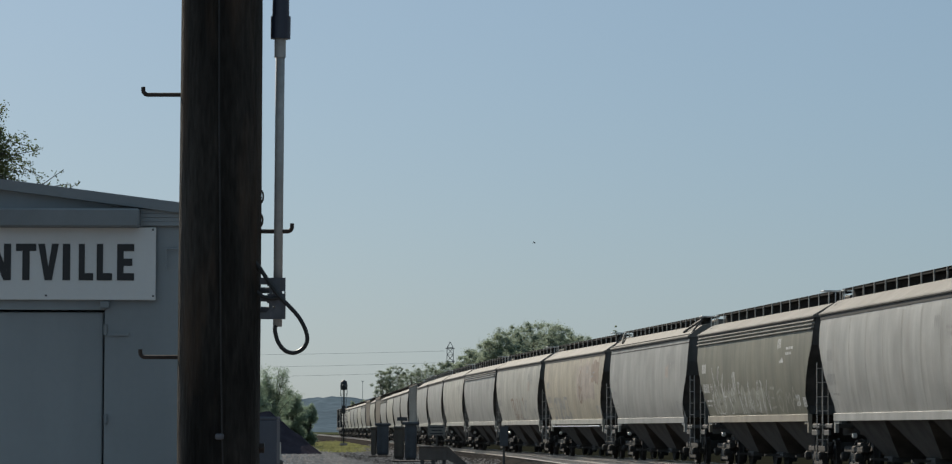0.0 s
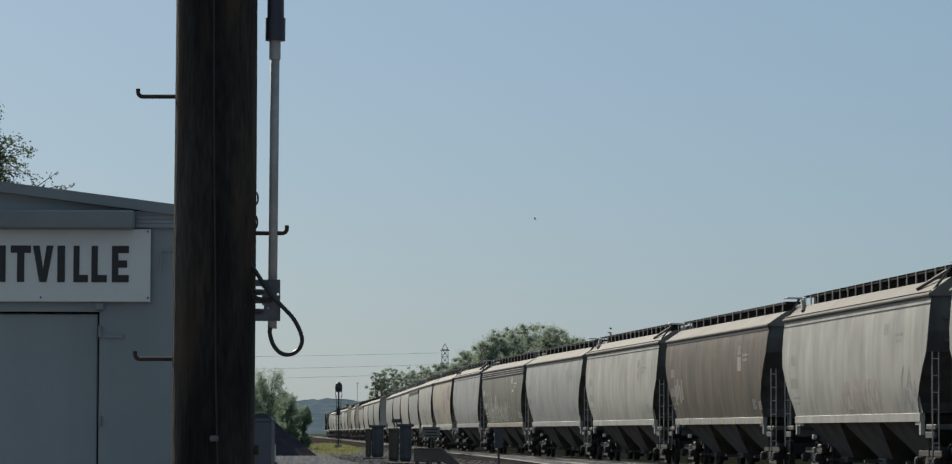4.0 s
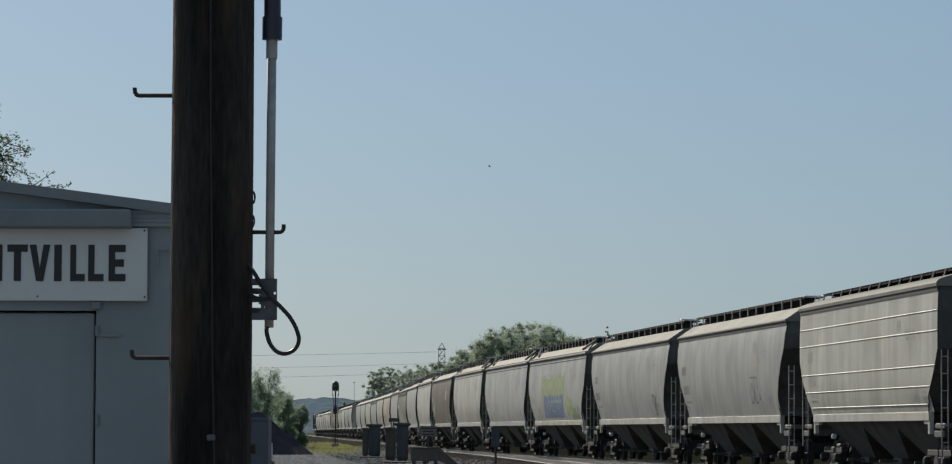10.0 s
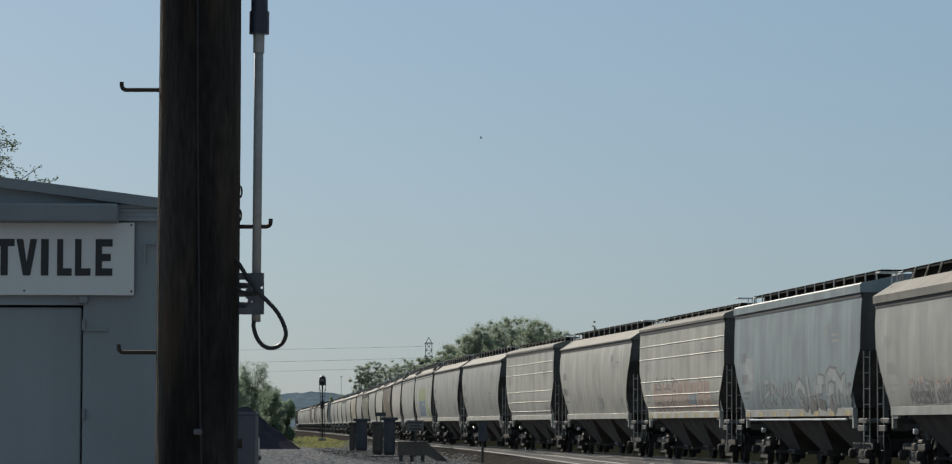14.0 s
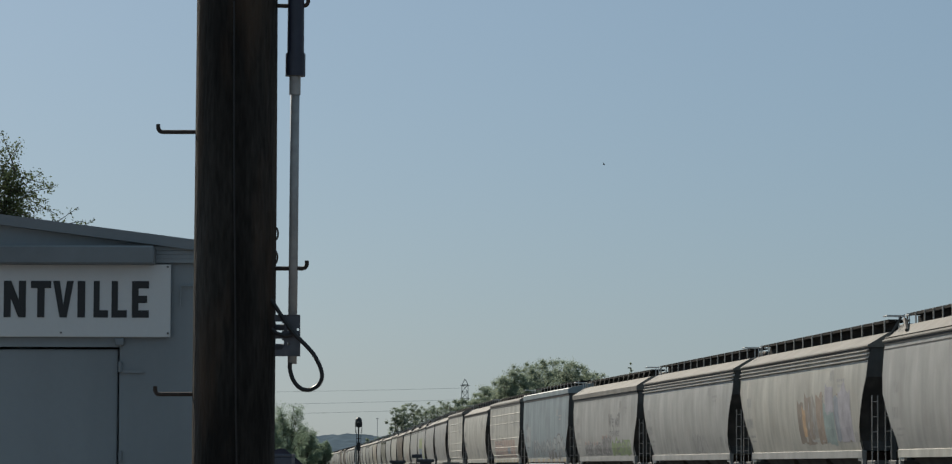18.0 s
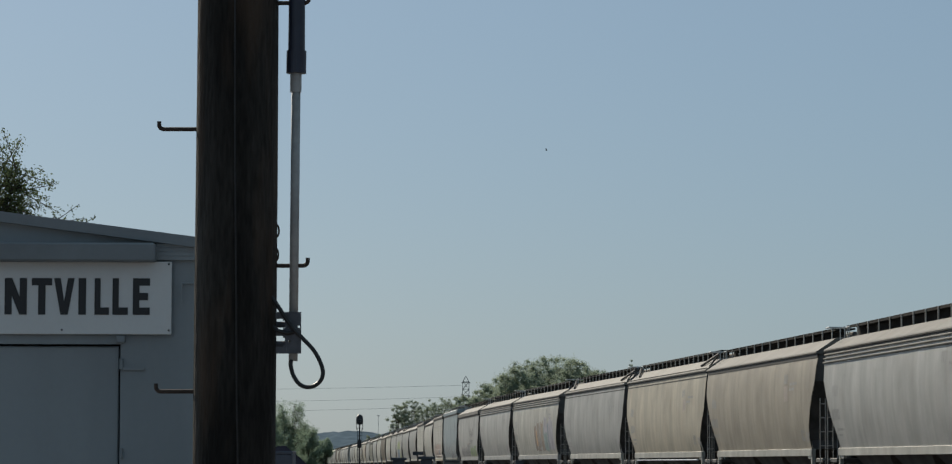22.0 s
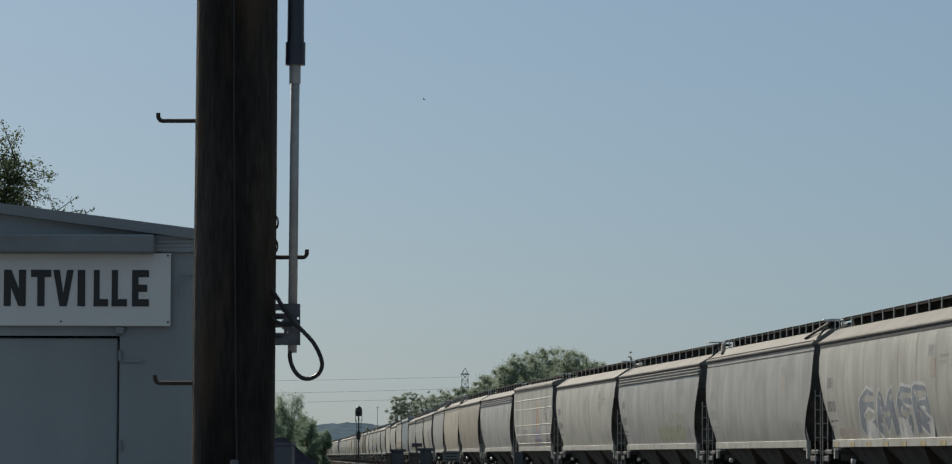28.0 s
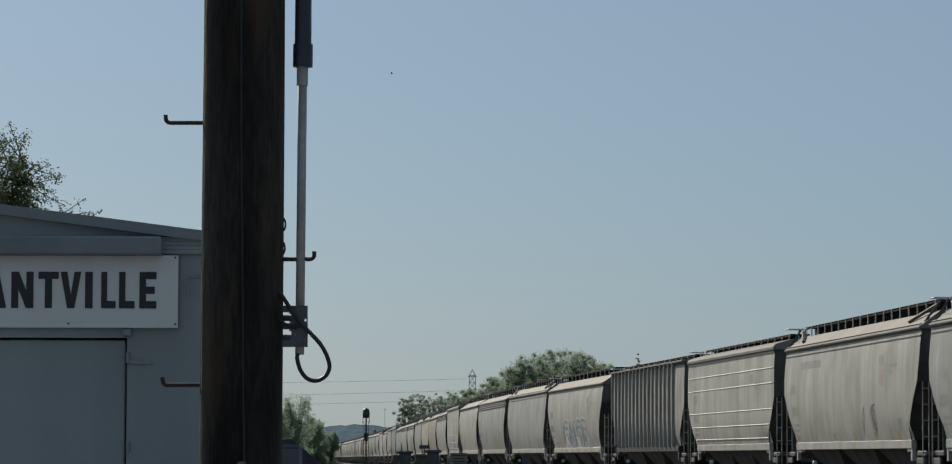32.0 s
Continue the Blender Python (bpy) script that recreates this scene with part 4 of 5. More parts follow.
        if ch in glyphs:
            for q in glyphs[ch]:
                box(bm, xa + q[0] * fx, -0.003, z0 + q[1] * fz, xa + q[2] * fx, 0.001, z0 + q[3] * fz)
        else:
            for q, piece in enumerate(poly[ch]):
                fr = [bm.verts.new((xa + u * fx, -0.003 - 0.0008 * q, z0 + v * fz)) for u, v in piece]
                bk = [bm.verts.new((xa + u * fx, 0.001, z0 + v * fz)) for u, v in piece]
                bm.faces.new(fr)
                for i in range(len(fr)):
                    bm.faces.new((fr[i], bk[i], bk[(i + 1) % len(fr)], fr[(i + 1) % len(fr)]))
        part("letter_" + ch.lower(), bm, LETTER, sign, "black capital letter " + ch)


build_shed()

# ---- trackside


def relay_case(name, px0, px1, py_top, py_base, label, doors=1, skin=None, cap=0.09):
    d = (EYE - 0.0) * F / (py_base - 709)
    skin = skin or CABINET
    c, t = spot((px0 + px1) / 2, py_base, d), spot((px0 + px1) / 2, py_top, d)
    wd, h = (px1 - px0) * d / F, t.z
    case = thing(name, label, "relay cabinet", Matrix.Translation((c.x, d, 0)))
    part("plinth", box(bmesh.new(), -wd / 2 + 0.05, -0.4, -0.05, wd / 2 - 0.05, 0.4, 0.14, 0.01), GREASE, case)
    part("body", box(bmesh.new(), -wd / 2, -0.45, 0.14, wd / 2, 0.45, h - 0.12, 0.02), skin, case)
    part("roof", box(bmesh.new(), -wd / 2 - cap, -0.55, h - 0.16, wd / 2 + cap, 0.55, h, 0.04), skin, case)
    for i in range(doors):
        x0 = -wd / 2 + 0.06 + i * (wd - 0.12) / doors
        dr = part("door", box(bmesh.new(), x0 + 0.02, -0.475, 0.22, x0 + (wd - 0.12) / doors - 0.02, -0.452, h - 0.26, 0.008), skin, case)
        part("handle", box(bmesh.new(), x0 + 0.08, -0.51, h * 0.5, x0 + 0.11, -0.475, h * 0.5 + 0.18), GREASE, dr)
    return case


def build_signal():
    d = 330.0
    b, t = spot(566, 729, d), spot(567, 626, d)
    sig = thing("railway_signal", "black searchlight railway signal on a steel mast", "railway signal", Matrix.Translation((b.x, d, 0)))
    h = t.z
    part("base", box(bmesh.new(), -0.35, -0.35, -0.1, 0.35, 0.35, 0.35, 0.03), GRAVEL, sig)
    part("mast", rod(bmesh.new(), (0, 0, 0.3), (0, 0, h - 0.4), 0.075, n=10), SIGNAL, sig)
    hood = part("head", lathe(bmesh.new(), [(0.1, h - 1.0), (0.34, h - 0.95), (0.36, h - 0.5), (0.29, h - 0.15), (0.1, h)], n=12), SIGNAL, sig)
    part("visor", rod(bmesh.new(), (0, -0.3, h - 0.6), (0, -0.75, h - 0.65), 0.18, n=10), SIGNAL, hood)
    part("cage", box(bmesh.new(), -0.34, -0.1, h - 1.55, -0.29, 0.1, h - 0.95), SIGNAL, sig)
    part("cage", box(bmesh.new(), 0.29, -0.1, h - 1.55, 0.34, 0.1, h - 0.95), SIGNAL, sig)
    part("mast_box", box(bmesh.new(), -0.17, -0.15, h - 3.3, 0.17, 0.15, h - 2.5, 0.03), SIGNAL, sig)
    bm = bmesh.new()
    for x in (-0.22, 0.22):
        box(bm, x - 0.02, 0.3, 0.3, x + 0.02, 0.34, h - 1.3)
    for i in range(12):
        box(bm, -0.22, 0.3, 0.6 + i * 0.35, 0.22, 0.33, 0.64 + i * 0.35)
    part("ladder", bm, SIGNAL, sig)


def build_trackside():
    relay_case("relay_cabinet", 621, 640, 697, 752, "blue-grey steel relay cabinet beside the track", cap=0.14)
    relay_case("relay_cabinet", 611, 620, 703, 752, "narrow brown-grey relay cabinet beside the track", skin=CASE, cap=0.03)
    relay_case("relay_cabinet", 667, 686, 695, 759, "blue-grey steel relay cabinet beside the track", cap=0.14)
    relay_case("relay_cabinet", 649, 665.5, 702, 758, "brown-grey relay cabinet beside the track", skin=CASE, cap=0.03)
    for x0, x1, py in ((607, 644, 754), (646, 712, 762)):
        d = EYE * F / (py - 709)
        a, b = spot(x0, py, d), spot(x1, py, d)
        tagged(new("timber_pad", mesh("timber_pad", box(bmesh.new(), a.x, d - 0.5, -0.02, b.x, d + 1.6, 0.1, 0.02), TIE)), "dark timber pad under the cabinets", "pad", kind="structure")
    d = 215.0
    c, a, b = spot(662, 745, d), spot(654, 693, d), spot(671, 687, d)
    sg = thing("track_plate", "small grey plate on a post beside the track", "notice board", Matrix.Translation((c.x, d, 0)))
    part("post", box(bmesh.new(), -0.04, -0.03, 0, 0.04, 0.03, a.z, 0.008), GREASE, sg)
    part("plate", box(bmesh.new(), a.x - c.x, -0.05, a.z, b.x - c.x, -0.01, b.z, 0.005), CABINET, sg)
    # lettered board on a post
    d = 165.0
    c, a, b = spot(719, 745, d), spot(705, 717, d), spot(733, 700, d)
    bd = thing("track_notice", "grey notice board on a post beside the track", "notice board", Matrix.Translation((c.x, d, 0)))
    part("post", box(bmesh.new(), -0.05, -0.03, 0, 0.05, 0.03, a.z, 0.01), GREASE, bd)
    pl = part("board", box(bmesh.new(), a.x - c.x, -0.05, a.z, b.x - c.x, -0.01, b.z, 0.005), BOARD, bd)
    for i, wd in enumerate((0.7, 0.5, 0.62)):
        z = b.z - 0.12 - 0.15 * i
        part("text_bar", box(bmesh.new(), -wd / 2, -0.056, z - 0.03, wd / 2, -0.052, z + 0.03), SIGNAL, pl)
    # small case on a pedestal near the turnout
    d = 139.0
    c, a, b = spot(830, 745, d), spot(823, 735, d), spot(837, 703, d)
    jb = thing("junction_box", "small blue-grey junction box on a pedestal beside the track", "junction box", Matrix.Translation((c.x, d, 0)))
    part("pedestal", rod(bmesh.new(), (0, 0, 0), (0, 0, a.z), 0.05), GREASE, jb)
    part("case", box(bmesh.new(), a.x - c.x, -0.15, a.z, b.x - c.x, 0.15, b.z, 0.015), CABINET, jb)
    part("lid", box(bmesh.new(), a.x - c.x - 0.02, -0.17, b.z, b.x - c.x + 0.02, 0.17, b.z + 0.03, 0.01), CABINET, jb)
    # dark steel beam that ends in a ramp
    d = 148.0
    a, b, c = spot(690, 756, d), spot(737, 735, d), spot(775, 762, d)
    bb = thing("steel_ramp", "dark steel beam ending in a ramp beside the track", "ramp", Matrix.Translation((a.x, d + 0.4, 0)))
    wx, wh, cx = b.x - a.x, b.z, c.x - a.x
    part("beam", box(bmesh.new(), 0, -0.25, wh - 0.62, wx, 0.25, wh - 0.05, 0.02), RAMP, bb)
    part("top_plate", box(bmesh.new(), -0.02, -0.3, wh - 0.05, wx + 0.02, 0.3, wh, 0.01), RAMP, bb)
    bm = bmesh.new()
    prof = [(wx, wh), (cx, 0.02), (cx - 0.35, 0.0), (wx, wh - 0.62)]
    f, k = [bm.verts.new((x, -0.28, z)) for x, z in prof], [bm.verts.new((x, 0.28, z)) for x, z in prof]
    bm.faces.new(f)
    bm.faces.new(k[::-1])
    for i in range(4):
        bm.faces.new((f[i], k[i], k[(i + 1) % 4], f[(i + 1) % 4]))
    part("ramp", bm, RAMP, bb)
    for x in (0.15, wx / 2, wx - 0.15):
        part("leg", box(bmesh.new(), x - 0.08, -0.2, -0.05, x + 0.08, 0.2, wh - 0.42), GREASE, bb)


build_signal()
build_trackside()

# ---- spoil heap, bin beside the pole, post


def build_heap():
    d = 225.0
    a, b = spot(350, 742, d), spot(528, 742, d)
    top = spot(440, 680, d).z
    bm = bmesh.new()
    nx, ny = 48, 24
    rows = []
    for j in range(ny + 1):
        v = j / ny * 2 - 1
        row = []
        for i in range(nx + 1):
            u = i / nx
            x = a.x + (b.x - a.x) * u
            ridge = min(1.0, (1 - u) / 0.5, u / 0.2)
            z = top * max(0.0, ridge * (1 - abs(v)) * 1.05) + 0.12 * noise.noise((x * 1.3, v * 5, 0)) - 0.06
            row.append((x, d + 4 + v * 4, max(-0.1, z)))
        rows.append(row)
    grid(bm, rows)
    tagged(new("spoil_mound", mesh("spoil_mound", bm, PILE)), "dark heap of old ballast and soil", "spoil heap")
    d = 30.0
    a, b = spot(415, 764, d), spot(456, 686, d)
    ut = thing("utility_cabinet", "plain grey metal utility cabinet behind the pole", "cabinet", Matrix.Translation((a.x, d, 0)))
    part("body", box(bmesh.new(), 0, 0, 0, b.x - a.x, 0.5, b.z - 0.03, 0.008), DULL, ut)
    part("lid", box(bmesh.new(), -0.003, -0.004, b.z - 0.03, b.x - a.x + 0.003, 0.504, b.z, 0.006), DULL, ut)
    d = 120.0
    a = spot(461, 742, d)
    mk = thing("marker_post", "short white marker post in the gravel", "marker post", Matrix.Translation((a.x, d, 0)))
    part("post", box(bmesh.new(), -0.04, -0.04, -0.1, 0.04, 0.04, a.z + 0.3, 0.01), LADDER, mk)
    part("valve", lathe(bmesh.new(), [(0.03, 0), (0.11, 0.03), (0.12, 0.14), (0.05, 0.2)], pose(0, -0.1, 0.35), 10), GREASE, mk)


build_heap()

# ---- trees, hill, tower and wires


def tree(name, label, x, y, h, w, leaves, size, seed, material, base=0.18, lobes=9, twigs=12, reach=0.16, fluff=0.022, clump=0.0):
    """Trunk, limbs, and twigs that carry small leaves; the crown is one mesh of single leaves."""
    rng = random.Random(seed)
    t = thing(name, label, "tree", Matrix.Translation((x, y, 0)))
    bm = bmesh.new()
    rod(bm, (0, 0, -0.3), (0.02 * h, 0, h * 0.45), 0.025 * h, 0.012 * h, 8)
    ends = []
    for i in range(lobes):
        a = rng.uniform(0, 2 * math.pi)
        z = base + (0.93 - base) * (i + rng.random()) / lobes
        r = w * 0.5 * rng.uniform(0.25, 0.8) * math.sqrt(max(0.05, 1 - ((z - 0.5) / 0.5) ** 2 * 0.85))
        tip = Vector((r * math.cos(a), r * math.sin(a), z * h))
        s = Vector((0.01 * h, 0, h * min(0.44, rng.uniform(0.15, 0.4))))
        mid = s.lerp(tip, 0.55) + Vector((0, 0, 0.03 * h))
        rod(bm, s, mid, 0.008 * h, 0.005 * h, 5)
        rod(bm, mid, tip, 0.005 * h, 0.0018 * h, 4)
        for _ in range(twigs):
            g = Vector((rng.gauss(0, 1) + 0.5 * math.cos(a), rng.gauss(0, 1) + 0.5 * math.sin(a), rng.gauss(0.35, 0.8))).normalized()
            p = mid.lerp(tip, rng.uniform(0.3, 1))
            e = p + g * rng.uniform(0.45, 1.0) * reach * Vector((w, w, h)).length * 0.6
            e.z = min(e.z, h * rng.uniform(0.95, 1.03))
            ends.append((p, e))
            rod(bm, p, e, 0.0016 * h, 0.0006 * h, 3)
    part("trunk", bm, BARK, t)
    n = leaves
    pick = np.random.RandomState(seed)
    k = pick.randint(0, len(ends), n)
    p0, p1 = np.array([tuple(q[0]) for q in ends])[k], np.array([tuple(q[1]) for q in ends])[k]
    u = pick.rand(n, 1) ** 0.8
    c = p0 + (p1 - p0) * u + pick.normal(0, fluff * h, (n, 3)) * (1.15 - 0.75 * u)
    if clump:
        # leaf masses over a domed crown
        m = 4 * lobes
        way = pick.normal(0, 1, (m, 3)) + (0, 0, 0.35)
        way /= np.linalg.norm(way, axis=1, keepdims=True)
        rad = clump * w * pick.uniform(0.55, 1.25, m)
        half = np.array((w * 0.5, w * 0.5, h * (1 - base) * 0.5))
        mid = np.array((0.01 * h, 0, h * (1 + base) * 0.5)) + way * (half - 0.8 * rad[:, None]) * pick.uniform(0.55, 1.0, (m, 1))
        k = pick.randint(0, m, n)
        out = pick.normal(0, 1, (n, 3))
        out /= np.linalg.norm(out, axis=1, keepdims=True)
        c = mid[k] + out * rad[k][:, None] * np.abs(pick.normal(0.35, 0.42, (n, 1))) * (1.1, 1.1, 0.75)
        c[:, 2] *= h / np.percentile(c[:, 2], 99.6)
    ax = pick.normal(0, 1, (n, 3))
    ax /= np.linalg.norm(ax, axis=1, keepdims=True)
    bx = np.cross(ax, pick.normal(0, 1, (n, 3)))
    bx /= np.linalg.norm(bx, axis=1, keepdims=True)
    sz = size * pick.uniform(0.5, 1.3, (n, 1))
    vs = np.stack([c - ax * sz * 0.5, c - bx * sz * 0.3, c + ax * sz * 0.5, c + bx * sz * 0.3], 1).reshape(-1, 3)
    me = bpy.data.meshes.new("crown")
    me.from_pydata(vs.tolist(), [], np.arange(4 * n).reshape(-1, 4).tolist())
    me.materials.append(material)
    part("crown", me, material, t)
    return t


def tree_at(name, label, px, py_top, wpx, d, leaves, size, seed, material, **kw):
    p = spot(px, py_top, d)
    return tree(name, label, p.x, d, p.z, wpx * d / F, leaves, size, seed, material, **kw)


def build_trees():
    # behind the shed
    tree_at("tree", "leafy spring tree behind the shed", -110, 100, 400, 42, 150000, 0.038, 5, LEAF, lobes=60, twigs=20, reach=0.16, fluff=0.012)
    tree_at("bush", "twiggy bush behind the shed roof", 112, 268, 110, 40, 5200, 0.04, 8, LEAF, lobes=30, twigs=9, reach=0.12, fluff=0.006)
    tree_at("bush", "leafy bush behind the shed roof", 52, 240, 120, 41, 9000, 0.038, 9, LEAF, lobes=40, twigs=10, reach=0.13, fluff=0.008)
    # beside the heap
    for i, (px, py, wd, d) in enumerate(((448, 597, 80, 300), (410, 620, 80, 290), (484, 645, 54, 310), (508, 664, 40, 320), (470, 634, 60, 330))):
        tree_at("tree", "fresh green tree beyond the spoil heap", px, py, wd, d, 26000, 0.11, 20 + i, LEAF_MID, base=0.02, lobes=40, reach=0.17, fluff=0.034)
    # wood beyond the line
    row = ((632, 611, 40), (650, 604, 44), (676, 603, 50), (703, 600, 52), (728, 598, 50), (752, 590, 54), (776, 578, 60), (800, 564, 65), (822, 549, 72), (844, 539, 76),
           (869, 534, 84), (896, 533, 84), (919, 537, 74), (941, 548, 60), (962, 558, 50), (1013, 537, 18), (1050, 575, 60), (1090, 575, 60))
    for i, (px, py, wd) in enumerate(row):
        lacy = i < 4 or i == 15
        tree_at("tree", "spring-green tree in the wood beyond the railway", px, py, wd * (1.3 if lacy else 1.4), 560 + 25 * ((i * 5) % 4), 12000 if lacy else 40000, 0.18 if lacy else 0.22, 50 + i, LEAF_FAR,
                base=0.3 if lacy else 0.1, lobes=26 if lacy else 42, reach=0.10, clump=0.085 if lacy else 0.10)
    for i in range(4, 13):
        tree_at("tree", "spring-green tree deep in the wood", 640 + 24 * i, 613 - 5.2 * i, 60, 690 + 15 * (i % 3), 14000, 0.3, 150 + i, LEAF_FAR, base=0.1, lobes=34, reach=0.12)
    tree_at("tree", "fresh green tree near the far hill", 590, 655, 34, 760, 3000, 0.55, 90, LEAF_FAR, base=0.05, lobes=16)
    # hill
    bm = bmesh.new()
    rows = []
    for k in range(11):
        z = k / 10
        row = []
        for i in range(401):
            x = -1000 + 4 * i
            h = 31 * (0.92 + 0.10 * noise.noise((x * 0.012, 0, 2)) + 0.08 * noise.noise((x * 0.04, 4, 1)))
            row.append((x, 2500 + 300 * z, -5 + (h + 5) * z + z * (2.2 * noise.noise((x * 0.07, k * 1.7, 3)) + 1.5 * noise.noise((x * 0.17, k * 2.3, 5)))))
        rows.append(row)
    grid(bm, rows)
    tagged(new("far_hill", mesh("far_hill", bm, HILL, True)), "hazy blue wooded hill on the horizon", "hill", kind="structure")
    # low grass beside the line
    rng = random.Random(4)
    vs, fs = [], []
    for _ in range(26000):
        d = rng.gauss(350, 45)
        px = rng.gauss(566, 20)
        x = (px - 784) / F * d
        patch = noise.noise((x * 0.25, d * 0.03, 7)) + rng.uniform(-0.35, 0.35)
        if patch < -0.06 or d < 240 or x > np.interp(d, LINE_Y, LINE_X) - 3.0:
            continue
        h = 0.05 + 0.16 * rng.random() * (patch + 0.4)
        a = rng.uniform(0, math.pi)
        dx, dy = 0.10 * math.cos(a), 0.10 * math.sin(a)
        i = len(vs)
        vs += [(x - dx, d - dy, 0), (x + dx, d + dy, 0), (x + rng.uniform(-0.1, 0.1), d, h)]
        fs.append((i, i + 1, i + 2))
    me = bpy.data.meshes.new("grass")
    me.from_pydata(vs, [], fs)
    me.materials.append(GRASS)
    tagged(new("grass", me), "patches of fresh spring grass on the gravel", "grass", kind="stuff")


def build_stones():
    """Loose stones over the part of the yard that shows."""
    pick = np.random.RandomState(11)
    n = 34000
    d = 125 + 215 * pick.rand(n) ** 1.3
    x = (pick.uniform(440, 960, n) - 784) / F * d
    bed = np.interp(d, LINE_Y, LINE_X)
    keep = x < bed - 2.1
    lift = np.clip((x - bed + 7.5) / 4.6, 0, 1) * 0.05 + np.clip((x - bed + 2.9) / 1.15, 0, 1) * 0.28
    d, x, lift = d[keep], x[keep], lift[keep]
    n = len(d)
    r = pick.uniform(0.03, 0.11, (n, 1, 1))
    base = np.array([(1, 0, 0), (-0.2, 0.9, 0), (-0.8, -0.2, 0), (0.1, -0.9, 0), (0.05, 0.1, 0.38)])
    vs = np.stack([x, d, lift], 1)[:, None, :] + r * base[None] * pick.uniform(0.6, 1.4, (n, 5, 3))
    f = np.array([(0, 1, 4), (1, 2, 4), (2, 3, 4), (3, 0, 4)])
    fs = (np.arange(n)[:, None, None] * 5 + f[None]).reshape(-1, 3)
    me = bpy.data.meshes.new("loose_stone")
    me.from_pydata(vs.reshape(-1, 3).tolist(), [], fs.tolist())
    me.materials.append(STONE)
    tagged(new("gravel", me), "loose grey crushed stone scattered over the yard", "gravel", kind="stuff")
    # coarser ballast on the beds of both tracks
    n = 16000
    along = pick.uniform(0, 130, n)
    off = pick.uniform(-7.2, -1.0, n)
    spots = [on_line(a - 20, o) for a, o in zip(along, off)]
    x, d = np.array([q.x for q in spots]), np.array([q.y for q in spots])
    side = np.array([siding_drift(a - 20) for a in along])
    z = np.where(off > -1.75, -0.2, np.interp(off, (-7.5, -2.9, -1.75), (-0.535, -0.5, -0.2)))
    z = np.where((off < np.minimum(-2.4, 1.4 + side)) & (off > side - 1.6), -0.196, z) + RAIL
    r = pick.uniform(0.03, 0.075, (n, 1, 1))
    vs = np.stack([x, d, z], 1)[:, None, :] + r * base[None] * pick.uniform(0.6, 1.4, (n, 5, 3))
    fs = (np.arange(n)[:, None, None] * 5 + f[None]).reshape(-1, 3)
    me = bpy.data.meshes.new("track_stone")
    me.from_pydata(vs.reshape(-1, 3).tolist(), [], fs.tolist())
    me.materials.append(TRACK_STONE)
    tagged(new("track_stones", me), "dark grey ballast stones on the track beds", "ballast", kind="stuff")


def build_tower():
    d = 1150.0
    b, t = spot(741, 709, d), spot(741, 563, d)
    h = t.z
    tw = thing("transmission_tower", "steel lattice transmission tower beyond the trees", "pylon", Matrix.Translation((b.x, d, 0)))
    bm = bmesh.new()

    def half(z):
        u = z / h
        return 1.6 - 0.6 * u if u < 0.94 else 1.036 * (1 - u) / 0.06

    zs = [h * u for u in (0, 0.14, 0.28, 0.42, 0.54, 0.64, 0.73, 0.79, 0.86, 0.94)]
    for z0, z1 in zip(zs, zs[1:]):
        for sx, sy in ((-1, -1), (1, -1), (1, 1), (-1, 1)):
            a, c = half(z0), half(z1)
            rod(bm, (sx * a, sy * a, z0), (sx * c, sy * c, z1), 0.13, n=4)
            rod(bm, (sx * a, -a, z0), (-sx * c, -c, z1), 0.07, n=4)
            rod(bm, (sx * a, a, z0), (-sx * c, c, z1), 0.07, n=4)
        rod(bm, (-half(z1), -half(z1), z1), (half(z1), -half(z1), z1), 0.09, n=4)
    for sx in (-1, 1):
        for sy in (-1, 1):
            rod(bm, (sx * half(zs[-1]), sy * half(zs[-1]), zs[-1]), (0, 0, h), 0.13, n=4)
    part("lattice", bm, TOWER, tw)
    for z in (0.93 * h, 0.79 * h, 0.65 * h):
        part("cross_arm", box(bmesh.new(), -1.6, -0.3, z - 0.12, 1.6, 0.3, z + 0.12, 0.05), TOWER, tw)
    # wires to the left, with a little sag
    for j, (py0, py1) in enumerate(((583, 578), (605, 597), (622, 612))):
        p0, p1 = spot(60, py0 + 1, d * 0.97), spot(735, py1, d)
        pts = [p0.lerp(p1, i / 24) - Vector((0, 0, 0.7 * math.sin(math.pi * i / 24))) for i in range(25)]
        tagged(new("power_line", mesh("power_line", tube(bmesh.new(), pts, 0.05, 4), FAINT)), "thin grey overhead power line", "power line", group="power lines")
    d = 900.0
    b, t = spot(597, 700, d), spot(597, 628, d)
    lp = thing("lamp_mast", "thin grey lamp mast far beyond the track", "lamp post", Matrix.Translation((b.x, d, 0)))
    part("mast", rod(bmesh.new(), (0, 0, 0), (0, 0, t.z), 0.08, 0.05), FAINT, lp)
    part("head", box(bmesh.new(), -0.3, -0.2, t.z - 0.08, 0.3, 0.2, t.z + 0.08), FAINT, lp)


build_trees()
build_stones()
build_tower()

# ---- paint, stencils and reflectors on the wagons' sides


def on_side(kind, a, z, lift=0.008):
    """A place on the left side: a metres back from the wagon's front end."""
    y = HALF[kind] - a
    return Vector((-side_x(kind, z) - pinch(kind, y, z) - 0.0022 - 0.35 * max(0.0, lift - 0.006), y, z))


